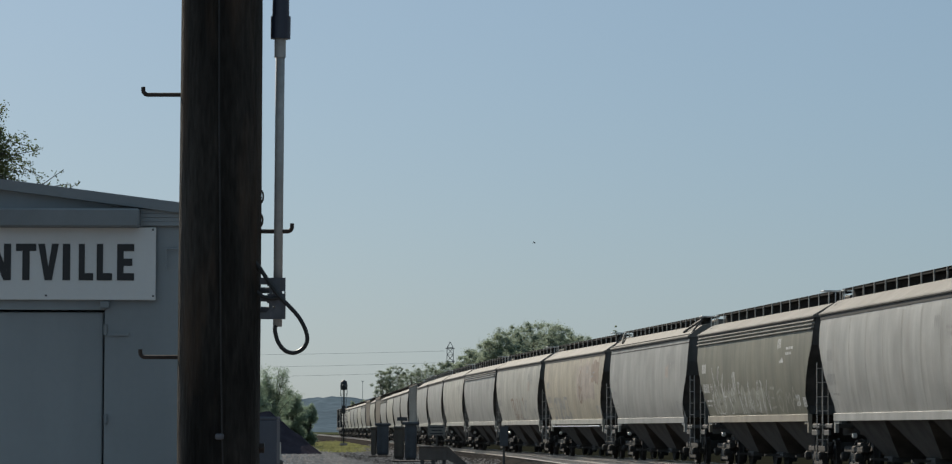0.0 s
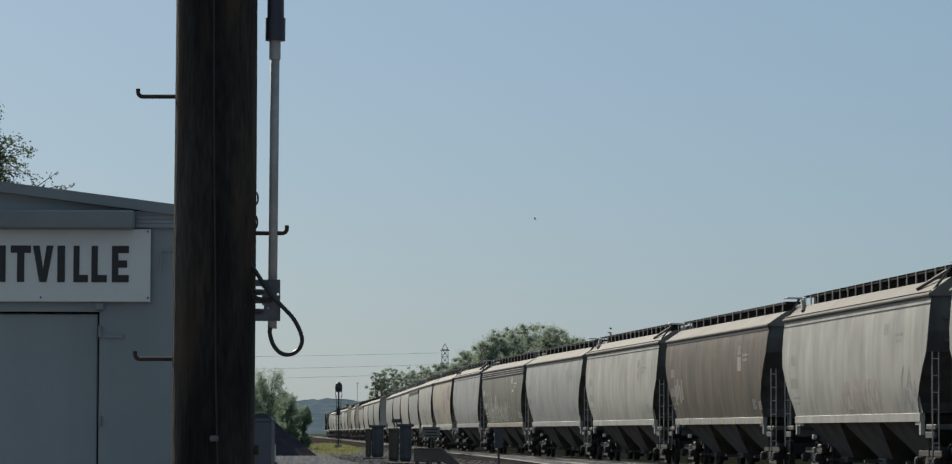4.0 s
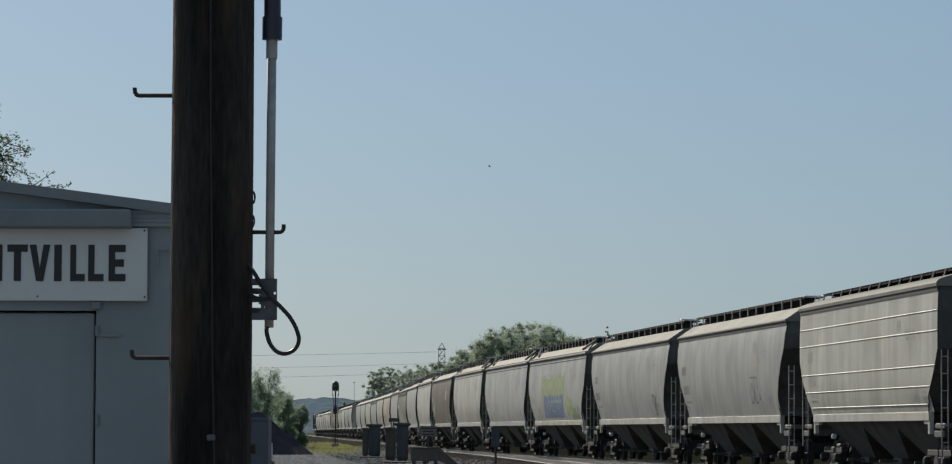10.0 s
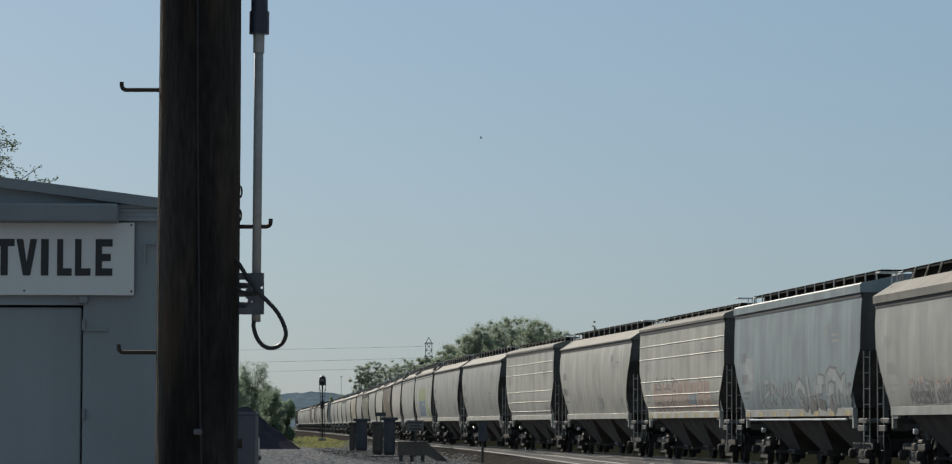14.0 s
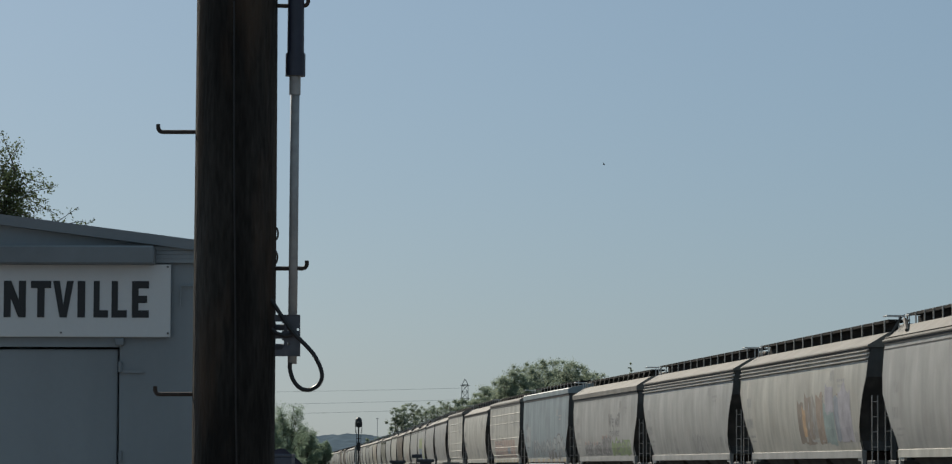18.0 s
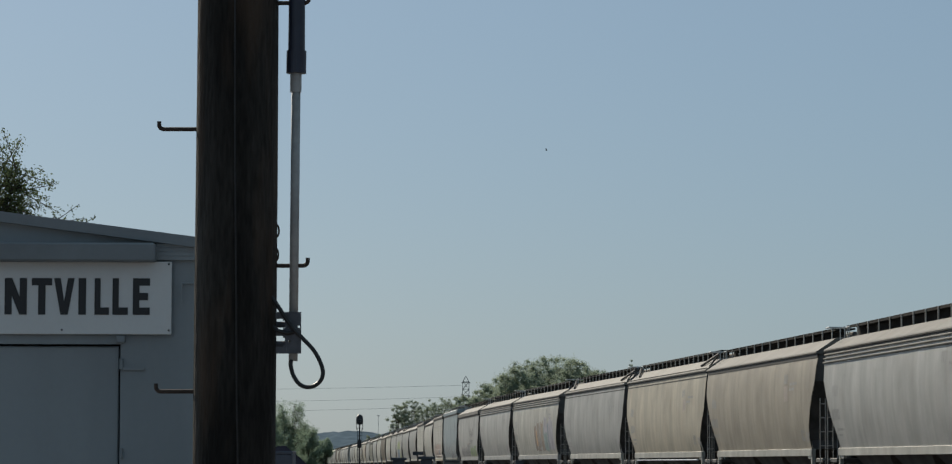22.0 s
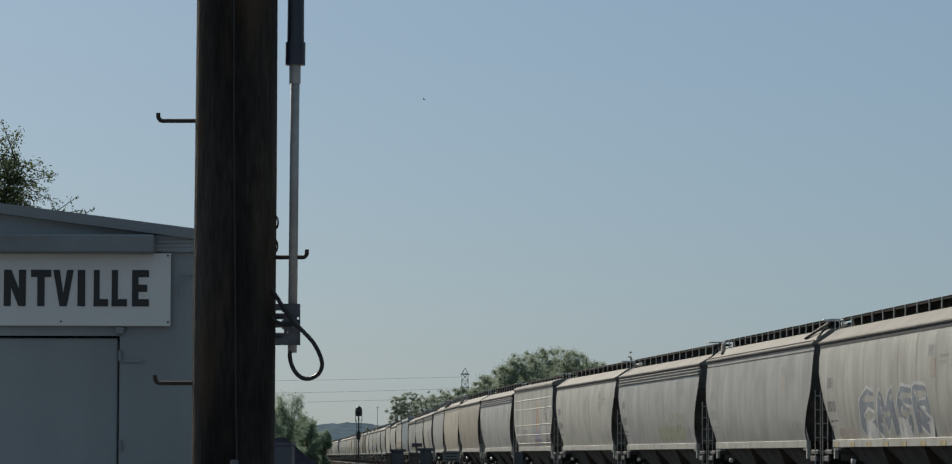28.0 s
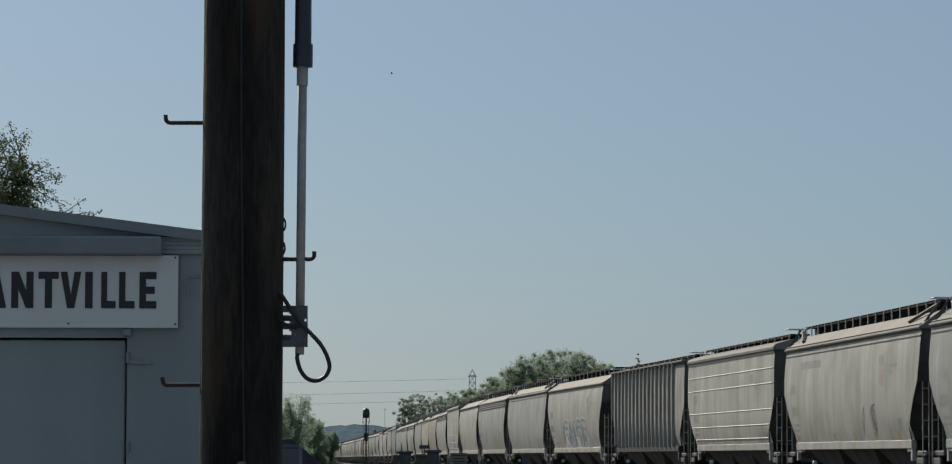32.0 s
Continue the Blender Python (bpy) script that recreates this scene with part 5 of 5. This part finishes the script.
def ribbon(bm, kind, pts, w, lift=0.009):
    """A painted stroke of width w through (a, z) points."""
    fine = []
    for p, q in zip(pts, pts[1:]):
        n = max(1, int(math.hypot(q[0] - p[0], q[1] - p[1]) / 0.1))
        fine += [(p[0] + (q[0] - p[0]) * i / n, p[1] + (q[1] - p[1]) * i / n) for i in range(n)]
    fine.append(pts[-1])
    rows = []
    for i, p in enumerate(fine):
        b, c = fine[max(0, i - 1)], fine[min(len(fine) - 1, i + 1)]
        d = math.hypot(c[0] - b[0], c[1] - b[1]) or 1
        nx, nz = -(c[1] - b[1]) / d * w / 2, (c[0] - b[0]) / d * w / 2
        rows.append([on_side(kind, p[0] + nx, p[1] + nz, lift), on_side(kind, p[0] - nx, p[1] - nz, lift)])
    grid(bm, rows)


def patch(bm, kind, a0, a1, lo, hi, seed, rough=0.12, lift=0.006, step=0.22):
    """A sprayed fill with ragged upper and lower edges."""
    n = max(2, int((a1 - a0) / step))
    rows = []
    for i in range(n + 1):
        a = a0 + (a1 - a0) * i / n
        l = lo + rough * noise.noise((a * 2.1, seed, 0))
        h = hi + 2.2 * rough * noise.noise((a * 1.7, seed, 9))
        rows.append([on_side(kind, a, l + (h - l) * j / 12, lift) for j in range(13)])
    grid(bm, rows)


GLYPHS = (
    [[(0.9, 0.85), (0.5, 1.0), (0.12, 0.75), (0.1, 0.3), (0.45, 0.0), (0.9, 0.15)]],
    [[(0.05, 0.0), (0.15, 1.0), (0.5, 0.4), (0.85, 1.0), (0.95, 0.0)]],
    [[(0.9, 0.9), (0.4, 1.0), (0.15, 0.72), (0.8, 0.4), (0.7, 0.05), (0.1, 0.08)]],
    [[(0.1, 0.0), (0.12, 1.0), (0.7, 0.95), (0.75, 0.6), (0.2, 0.5), (0.9, 0.0)]],
    [[(0.1, 1.0), (0.15, 0.0), (0.85, 0.05)], [(0.12, 0.5), (0.7, 0.55)], [(0.1, 0.98), (0.85, 0.95)]],
    [[(0.15, 0.0), (0.15, 1.0)], [(0.85, 1.0), (0.2, 0.45), (0.9, 0.0)]],
    [[(0.05, 0.0), (0.45, 1.0), (0.9, 0.0)], [(0.25, 0.35), (0.75, 0.35)]],
    [[(0.5, 1.0), (0.1, 0.6), (0.2, 0.05), (0.8, 0.05), (0.9, 0.6), (0.5, 1.0)]],
    [[(0.0, 0.1), (0.3, 0.95), (0.55, 0.2), (0.75, 0.9), (1.0, 0.25)]],
    [[(0.1, 0.2), (0.5, 0.0), (0.85, 0.3), (0.6, 0.6), (0.2, 0.5), (0.15, 0.9), (0.6, 1.05), (0.95, 0.85)]],
    [[(0.9, 1.0), (0.45, 0.9), (0.3, 0.5), (0.45, 0.1), (0.95, 0.0)], [(0.3, 0.5), (0.8, 0.52)]],
    [[(0.1, 0.0), (0.15, 0.7), (0.45, 1.0), (0.8, 0.75), (0.85, 0.0)], [(0.15, 0.42), (0.85, 0.4)]],
    [[(0.05, 1.0), (0.2, 0.1), (0.5, 0.0), (0.8, 0.15), (0.95, 1.0)]],
)


def letters(bm, kind, a0, a1, z0, z1, count, seed, w, lift):
    rng = random.Random(seed)
    for i in range(count):
        g = GLYPHS[(seed * 5 + i * 5) % len(GLYPHS)] if seed != 24 else GLYPHS[i % 4]
        x0 = a0 + (a1 - a0) * i / count
        wd = (a1 - a0) / count * 0.98
        dz, sl = rng.uniform(-0.05, 0.05), rng.uniform(-0.12, 0.12)
        wob = 0.03 if seed == 24 else 0.17
        for stroke in g:
            q = [(u + rng.uniform(-wob, wob), min(1.08, max(-0.05, v + rng.uniform(-wob, wob)))) for u, v in stroke]
            q = [p for a, b in zip(q, q[1:]) for p in (a, ((a[0] + b[0]) / 2 + rng.uniform(-wob, wob) / 3, (a[1] + b[1]) / 2))] + [q[-1]]
            ribbon(bm, kind, [(x0 + wd * u + sl * v, z0 + dz + (z1 - z0) * v) for u, v in q], w * rng.uniform(0.75, 1.2), lift)


def tag(car, ink, label, draw):
    bm = bmesh.new()
    draw(bm)
    part("graffiti", bm, INKS[ink], car, label)["kind"] = "stuff"


def scribble(bm, kind, a0, a1, z0, z1, count, seed, w):
    rng = random.Random(seed)
    for _ in range(count):
        a, z = rng.uniform(a0, a1), rng.uniform(z0, z1)
        pts = [(a, z)]
        for _ in range(4):
            pts.append((min(a1, max(a0, pts[-1][0] + rng.uniform(-0.35, 0.45))), min(z1, max(z0, pts[-1][1] + rng.choice((-1, 1)) * rng.uniform(0.2, 0.6)))))
        ribbon(bm, kind, pts, w)


def stencils(car, kind, n):
    """Rows of worn stencil marks, the emblem block and reflectors."""
    rng = random.Random(100 + n)
    L = 2 * HALF[kind]
    dark = n in (7, 8, 10, 12, 21, 22, 24)
    spec = [("stencil_line", 1.3, 2.98, 0.6, 0.27), ("stencil_line", 1.3, 2.38, 0.95, 0.27), ("stencil_block", 1.5, 2.0, 0.9, 0.09), ("stencil_block", 1.5, 1.86, 0.7, 0.07),
            ("emblem", L * 0.75, 3.45, 0.5, 0.26), ("slogan", L * 0.8, 3.3, 1.0, 0.1), ("slogan", L * 0.8, 3.16, 0.8, 0.1), ("stencil_block", L * 0.86, 1.9, 0.5, 0.3), ("stencil_block", L * 0.92 - 0.3, 1.85, 0.4, 0.25)]
    for name, a, z, w, h in spec:
        bm = bmesh.new()
        x = a + rng.uniform(-0.15, 0.15)
        end = x + w
        while x < end:
            if h > 0.2:
                ribbon(bm, kind, [(x, z - h / 2), (x, z + h / 2)], 0.095)
                x += 0.17
            else:
                seg = rng.uniform(0.12, 0.4)
                ribbon(bm, kind, [(x, z), (min(end, x + seg), z)], h * 0.7)
                x += seg + 0.07
        ob = part(name, bm, INKS["white" if kind == "eave" and n == 0 else "mark" if dark and a < 2 else "stencil"], car)
        ob["kind"] = "stuff"
    refl = share("reflector", lambda: mesh("reflector", box(bmesh.new(), -0.006, -0.3, -0.06, 0.0, 0.3, 0.06), INKS["yellow"]))
    if n in (3, 6, 11, 12, 24):
        for i in range(0, 8):
            part("reflector", refl, None, car, m=Matrix.Translation((-1.463, (end_y(kind, 1.5) - 0.4) * (1 - i / 3.5), 1.405)))


def words(car, kind, text, a0, a1, z0, z1):
    """Painted words between two ends and two heights of the side."""
    curve = bpy.data.curves.new("words", "FONT")
    curve.body = text
    curve.resolution_u = 3
    ob = new("words", curve)
    me = bpy.data.meshes.new_from_object(ob.evaluated_get(bpy.context.evaluated_depsgraph_get()))
    bpy.data.objects.remove(ob)
    xs, ys = [v.co.x for v in me.vertices], [v.co.y for v in me.vertices]
    for v in me.vertices:
        v.co = on_side(kind, a0 + (a1 - a0) * (v.co.x - min(xs)) / (max(xs) - min(xs)), z0 + (z1 - z0) * (v.co.y - min(ys)) / (max(ys) - min(ys)), 0.012)
    me.materials.clear()
    me.materials.append(INKS["mark"])
    part("lettering", me, None, car, "dark grey painted words")


def decorate():
    for n, car, u, kind in TRAIN:
        if n < -5 or kind == "loco":
            continue
        stencils(car, kind, n)
        L = 2 * HALF[kind]

        def P(ink, label, *q, **kw):
            tag(car, ink, label, lambda bm: patch(bm, kind, *q, **kw))

        def T(ink, label, *q):
            tag(car, ink, label, lambda bm: letters(bm, kind, *q))

        def S(ink, label, *q):
            tag(car, ink, label, lambda bm: scribble(bm, kind, *q))

        if kind in ("lip", "round") and n % 3 != 1:
            P("peach", "faded orange emblem stain", L * 0.75, L * 0.75 + 0.55, 2.85, 3.25, n, rough=0.05)
        if n == -3:
            S("rust", "faded rust-brown spray scribble", 5.5, 11.5, 1.6, 2.5, 12, 1, 0.12)
            S("stencil", "faded dark spray scribble", 8.0, 13.0, 1.6, 2.4, 10, 2, 0.1)
        if n == -2:
            P("peach", "broad rust stain", 10.5, 15.5, 2.3, 3.7, 3, rough=0.3)
            P("rust", "narrow rust run", 14.6, 16.8, 2.9, 3.75, 4, rough=0.25, lift=0.009)
            S("stencil", "faded dark spray scribble", 2.6, 8.5, 1.6, 2.4, 16, 5, 0.12)
            S("rust", "rusty streaks", 10.5, 12.0, 2.2, 3.4, 5, 6, 0.12)
        if n == 0:
            for i, (x0, x1, h) in enumerate(((2.9, 4.3, 3.0), (4.6, 5.6, 2.95), (6.0, 6.9, 2.8))):
                S("white", "thin white sprayed upright", x0, x1, 2.1, h, 3, 31 + i, 0.04)
            P("smear", "pale sprayed smear", 2.6, 11.4, 1.6, 2.25, 4, rough=0.2)
            for i in range(13):
                S("white", "scratchy white sprayed strokes", 2.4 + 0.72 * i, 3.3 + 0.72 * i, 1.6, 2.5, 2, 40 + i, 0.035)
            T("smear", "faint sprayed letters", 12.0, 16.4, 1.65, 2.2, 4, 6, 0.07, 0.009)
            S("white", "thin white chalk line", 13.2, 15.6, 2.95, 3.05, 3, 9, 0.05)
        if n == 3:
            rng = random.Random(33)
            for i in range(6):
                a, top = rng.uniform(0.8, 16.8), rng.uniform(2.6, 3.9)
                low = max(1.7 if 1.6 < a < 16 else 2.9, top - rng.uniform(0.4, 1.4))
                tag(car, ("earth", "soot", "earth")[i % 3], "rusty run down the side", lambda bm: ribbon(bm, kind, [(a, top), (a + rng.uniform(-0.1, 0.1), low)], rng.uniform(0.04, 0.09)))
            for i in range(5):
                P("bare", "chipped pale paint", 1.9 + 0.35 * i, 2.15 + 0.35 * i, 2.0 + 0.13 * (i % 3), 2.75 - 0.15 * (i % 2), 60 + i, rough=0.12)
        if n == 4:
            S("peach", "faded orange spray scribble", 7.6, 12.4, 1.6, 2.3, 18, 7, 0.12)
            S("stencil", "dark spray scribble", 14.8, 16.2, 1.6, 2.6, 5, 8, 0.08)
        if n == 5:
            for i in range(6):
                P("peach", "small faded orange patch", 2.0 + 2.4 * i, 2.6 + 2.4 * i, 1.6, 1.8, 3 + i, rough=0.03)
        if n == 6:
            P("blue", "dusty blue lower band of sprayed lettering", 5.2, 11.3, 1.65, 2.75, 3, rough=0.08)
            P("lime", "lime green upper band of sprayed lettering", 4.5, 11.8, 2.55, 3.3, 6, rough=0.17, lift=0.009)
            S("teal", "blue-green drips between the sprayed bands", 5.2, 11.2, 2.3, 2.8, 9, 5, 0.12)
            S("steel", "dark shading round sprayed lettering", 4.6, 11.6, 2.7, 3.4, 12, 8, 0.05)
            T("steel", "dark outlines of sprayed lettering", 4.7, 11.6, 1.8, 3.35, 5, 2, 0.06, 0.014)
            P("lime", "lime green sprayed patch", 12.2, 14.0, 1.75, 2.4, 8, rough=0.2)
            P("green", "green sprayed patch", 13.6, 15.6, 1.57, 2.0, 9, rough=0.15)
            S("yellow", "faded yellow spray marks", 2.4, 3.6, 1.6, 2.2, 4, 1, 0.1)
        if n == 7:
            S("mark", "thin dark tag", 14.4, 16.8, 1.65, 2.3, 7, 4, 0.06)
            S("stencil", "faint small tag", 9.0, 10.0, 2.1, 2.4, 3, 5, 0.05)
        if n == 8:
            S("mark", "thin dark tag", 10.8, 14.6, 1.9, 2.6, 6, 5, 0.05)
        if n == 10:
            S("stencil", "faded dark tag", 7.2, 11.3, 1.65, 2.15, 9, 3, 0.05)
        if n == 11:
            for i in range(9):
                P("red", "faded red block letter", 2.9 + 1.18 * i, 3.92 + 1.18 * i, 1.57 + 0.04 * (i % 2), 2.43, 5 + i, rough=0.06, lift=0.007)
            T("rust", "thin brown outlines of block letters", 2.9, 13.5, 1.6, 2.45, 9, 4, 0.05, 0.011)
            T("mark", "thin dark sprayed letters", 3.0, 7.4, 2.2, 2.6, 5, 2, 0.05, 0.014)
            T("mark", "thin dark sprayed letters", 3.4, 7.0, 1.6, 1.85, 4, 7, 0.05, 0.014)
            P("steel", "grey-blue sprayed patch", 9.6, 11.0, 1.75, 2.1, 4, lift=0.012)
        if n == 12:
            T("mark", "dark strokes of sprayed lettering", 3.6, 8.8, 1.6, 2.2, 6, 5, 0.10, 0.008)
            T("ghost", "pale strokes of sprayed lettering", 3.8, 9.0, 1.6, 2.25, 6, 5, 0.09, 0.012)
            T("mark", "dark outlined block lettering", 9.1, 15.3, 1.62, 2.32, 5, 4, 0.36, 0.008)
            T("ghost", "pale fill of block lettering", 9.1, 15.3, 1.62, 2.32, 5, 4, 0.24, 0.012)
            S("mark", "dark tag", 15.0, 15.8, 1.6, 2.1, 3, 3, 0.06)
            P("ghost", "pale repainted number panel", 1.7, 3.2, 2.05, 2.95, 1, rough=0.02)
        if n == 13:
            for x0, x1, hi in ((3.6, 6.0, 2.1), (6.2, 8.5, 2.06), (8.7, 11.2, 2.3)):
                P("mark", "dark grey sprayed block", x0, x1, 1.58, hi, int(x0), rough=0.06)
                T("stencil", "pale strokes in sprayed block", x0, x1, 1.6, hi - 0.05, 5, 3, 0.07, 0.012)
                S("red", "dull red upper edge of sprayed block", x0, x1, hi - 0.08, hi + 0.04, 5, 8, 0.04)
            P("green", "dull green sprayed patch", 11.3, 16.2, 1.56, 2.12, 2, rough=0.12)
            T("mark", "dark sprayed lettering", 11.6, 16.0, 1.6, 2.05, 4, 5, 0.05, 0.012)
            S("grey", "pale overspray above the green patch", 11.3, 14.0, 2.05, 2.2, 8, 4, 0.09)
            words(car, kind, "We will", 10.5, 13.5, 2.62, 3.14)
            words(car, kind, "deliver", 10.9, 13.5, 2.26, 2.6)
        if n == 14:
            S("stencil", "faded dark tag", 5.6, 7.2, 1.6, 2.05, 6, 3, 0.08)
            S("stencil", "faded dark tag", 10.2, 14.6, 1.6, 2.15, 12, 4, 0.08)
        if n == 15:
            for i, (ink, a, w, lo, hi) in enumerate((("umber", 9.3, 0.8, 1.75, 2.85), ("orange", 9.9, 0.5, 1.9, 2.7), ("umber", 10.3, 1.0, 1.7, 2.95), ("bare", 11.2, 0.8, 1.9, 2.8), ("rust", 11.9, 0.9, 1.75, 2.9),
                                                  ("teal", 12.9, 1.3, 1.7, 2.75), ("lilac", 13.2, 1.0, 2.5, 3.15), ("steel", 14.3, 0.8, 1.8, 2.9), ("lilac", 14.9, 1.5, 1.75, 3.05))):
                P(ink, "faded sprayed letter in mixed colours", a, a + w, lo, hi, 3 + i, rough=0.2, lift=0.006 + 0.001 * i)
            S("umber", "thin brown strokes over sprayed letters", 9.3, 16.3, 1.75, 2.95, 16, 6, 0.05)
            S("grey", "pale streaks in sprayed letters", 9.4, 16.2, 1.8, 2.85, 14, 3, 0.06)
        if n == 20:
            P("lilac", "lilac sprayed cloud", 8.0, 11.6, 1.6, 2.6, 5, rough=0.35)
            P("purple", "purple sprayed patch", 9.2, 11.2, 1.56, 2.2, 7, rough=0.25, lift=0.009)
            for i, (pts, w) in enumerate((([(9.6, 2.3), (9.9, 2.7), (10.1, 3.1), (10.5, 3.5)], 0.42), ([(10.2, 2.2), (10.3, 2.6), (10.6, 2.95)], 0.4), ([(8.9, 1.62), (9.3, 1.85)], 0.35))):
                tag(car, "orange", "orange sprayed flame", lambda bm: ribbon(bm, kind, pts, w, 0.012 + 0.002 * i))
            P("teal", "pale blue sprayed cloud", 8.2, 9.0, 2.0, 2.5, 4, rough=0.25, lift=0.016)
            S("purple", "purple sprayed strokes", 8.0, 10.6, 1.7, 2.8, 9, 6, 0.07)
            S("mark", "thin black tag", 2.4, 5.6, 1.65, 2.3, 7, 2, 0.05)
            S("mark", "thin black sprayed loops", 12.0, 15.2, 1.7, 3.0, 10, 1, 0.05)
        if n == 22:
            P("moss", "faded green sprayed patch", 9.5, 15.2, 1.65, 2.1, 5, rough=0.25)
            S("moss", "faded lime spray strokes", 9.5, 15.2, 1.65, 2.5, 14, 6, 0.1)
        if n == 24:
            T("white", "pale halo of sprayed lettering", 5.3, 13.6, 1.62, 2.5, 4, 24, 0.62, 0.008)
            T("steel", "steel-blue sprayed lettering", 5.3, 13.6, 1.62, 2.5, 4, 24, 0.44, 0.013)
            P("peach", "rusty stain", 2.2, 4.6, 1.57, 1.8, 3, rough=0.1, lift=0.005)
        if n == 27:
            S("mark", "thin dark tag", 10.8, 12.6, 1.65, 2.4, 7, 3, 0.05)
            P("stencil", "worn lettering high on the side", 2.5, 5.4, 3.5, 3.7, 9, rough=0.0)
            for i in range(6):
                P("yellow", "small yellow paint patch", 1.6 + 2.6 * i, 2.05 + 2.6 * i, 1.58, 1.75, 3, rough=0.02)


decorate()

# ---- a soaring bird
BIRD = thing("bird", "small dark soaring bird high in the sky", "bird")
part("body", lathe(bmesh.new(), [(0.01, -0.2), (0.05, -0.1), (0.06, 0.03), (0.03, 0.16), (0.005, 0.2)], pose(0, 0, 0, 90), 8), GREASE, BIRD)
for sx in (-1, 1):
    bm = bmesh.new()
    grid(bm, [[(sx * 0.04, -0.07, 0.02), (sx * 0.2, -0.1, 0.1), (sx * 0.42, -0.03, 0.08)], [(sx * 0.04, 0.08, 0.02), (sx * 0.2, 0.06, 0.1), (sx * 0.42, 0.0, 0.08)]])
    grid(bm, [[(sx * 0.04, -0.07, 0.005), (sx * 0.2, -0.1, 0.085), (sx * 0.42, -0.03, 0.07)], [(sx * 0.04, 0.08, 0.005), (sx * 0.2, 0.06, 0.085), (sx * 0.42, 0.0, 0.07)]])
    part("wing", bm, GREASE, BIRD)

INSECT = thing("flying_insect", "small dark insect flying past close by", "insect")
part("body", lathe(bmesh.new(), [(0.0003, -0.004), (0.0012, -0.002), (0.0015, 0.0), (0.001, 0.002), (0.0004, 0.003)], pose(0, 0, 0, 40, 50), 8), GREASE, INSECT)
for sx in (-1, 1):
    part("wing", lathe(bmesh.new(), [(0.0004, 0), (0.0016, 0.002), (0.0012, 0.004), (0.0003, 0.005)], Matrix.Diagonal((1, 0.15, 1, 1)) @ pose(0, 0, 0, 0, sx * 60), 6), IRON, INSECT)


def motions():
    times = [2.0 * i for i in range(17)]
    for n, wagon, u, kind in TRAIN:
        walk(wagon, [(t, line_pose(u + SPEED * t, 6.9)) for t in times])

    # wheelsets roll without slipping
    steps = [i / 30 for i in range(961)]
    for ws, wy in WHEELS:
        walk(ws, [(t, pose(0, wy, 0.455, -math.degrees(SPEED * t / 0.455))) for t in steps])
    flight = ((0, 880, 400), (3, 890, 373), (8, 879, 291), (9, 827, 282), (13, 815, 243), (19, 983, 203), (20, 942, 196), (23, 851, 187), (28, 674, 121), (32, 609, 75))
    walk(BIRD, [(t, Matrix.Translation(spot(a, b, 480.0)) @ pose(0, 0, 0, 0, 20, 70)) for t, a, b in flight])
    # the insect shoots past once
    dash = ((0, -900, 1500), (18.4, -900, 1500), (18.5, 1049, 27), (18.6, 3000, -1450), (32, 3000, -1450))
    walk(INSECT, [(t, Matrix.Translation(spot(a, b, 2.4))) for t, a, b in dash])


motions()
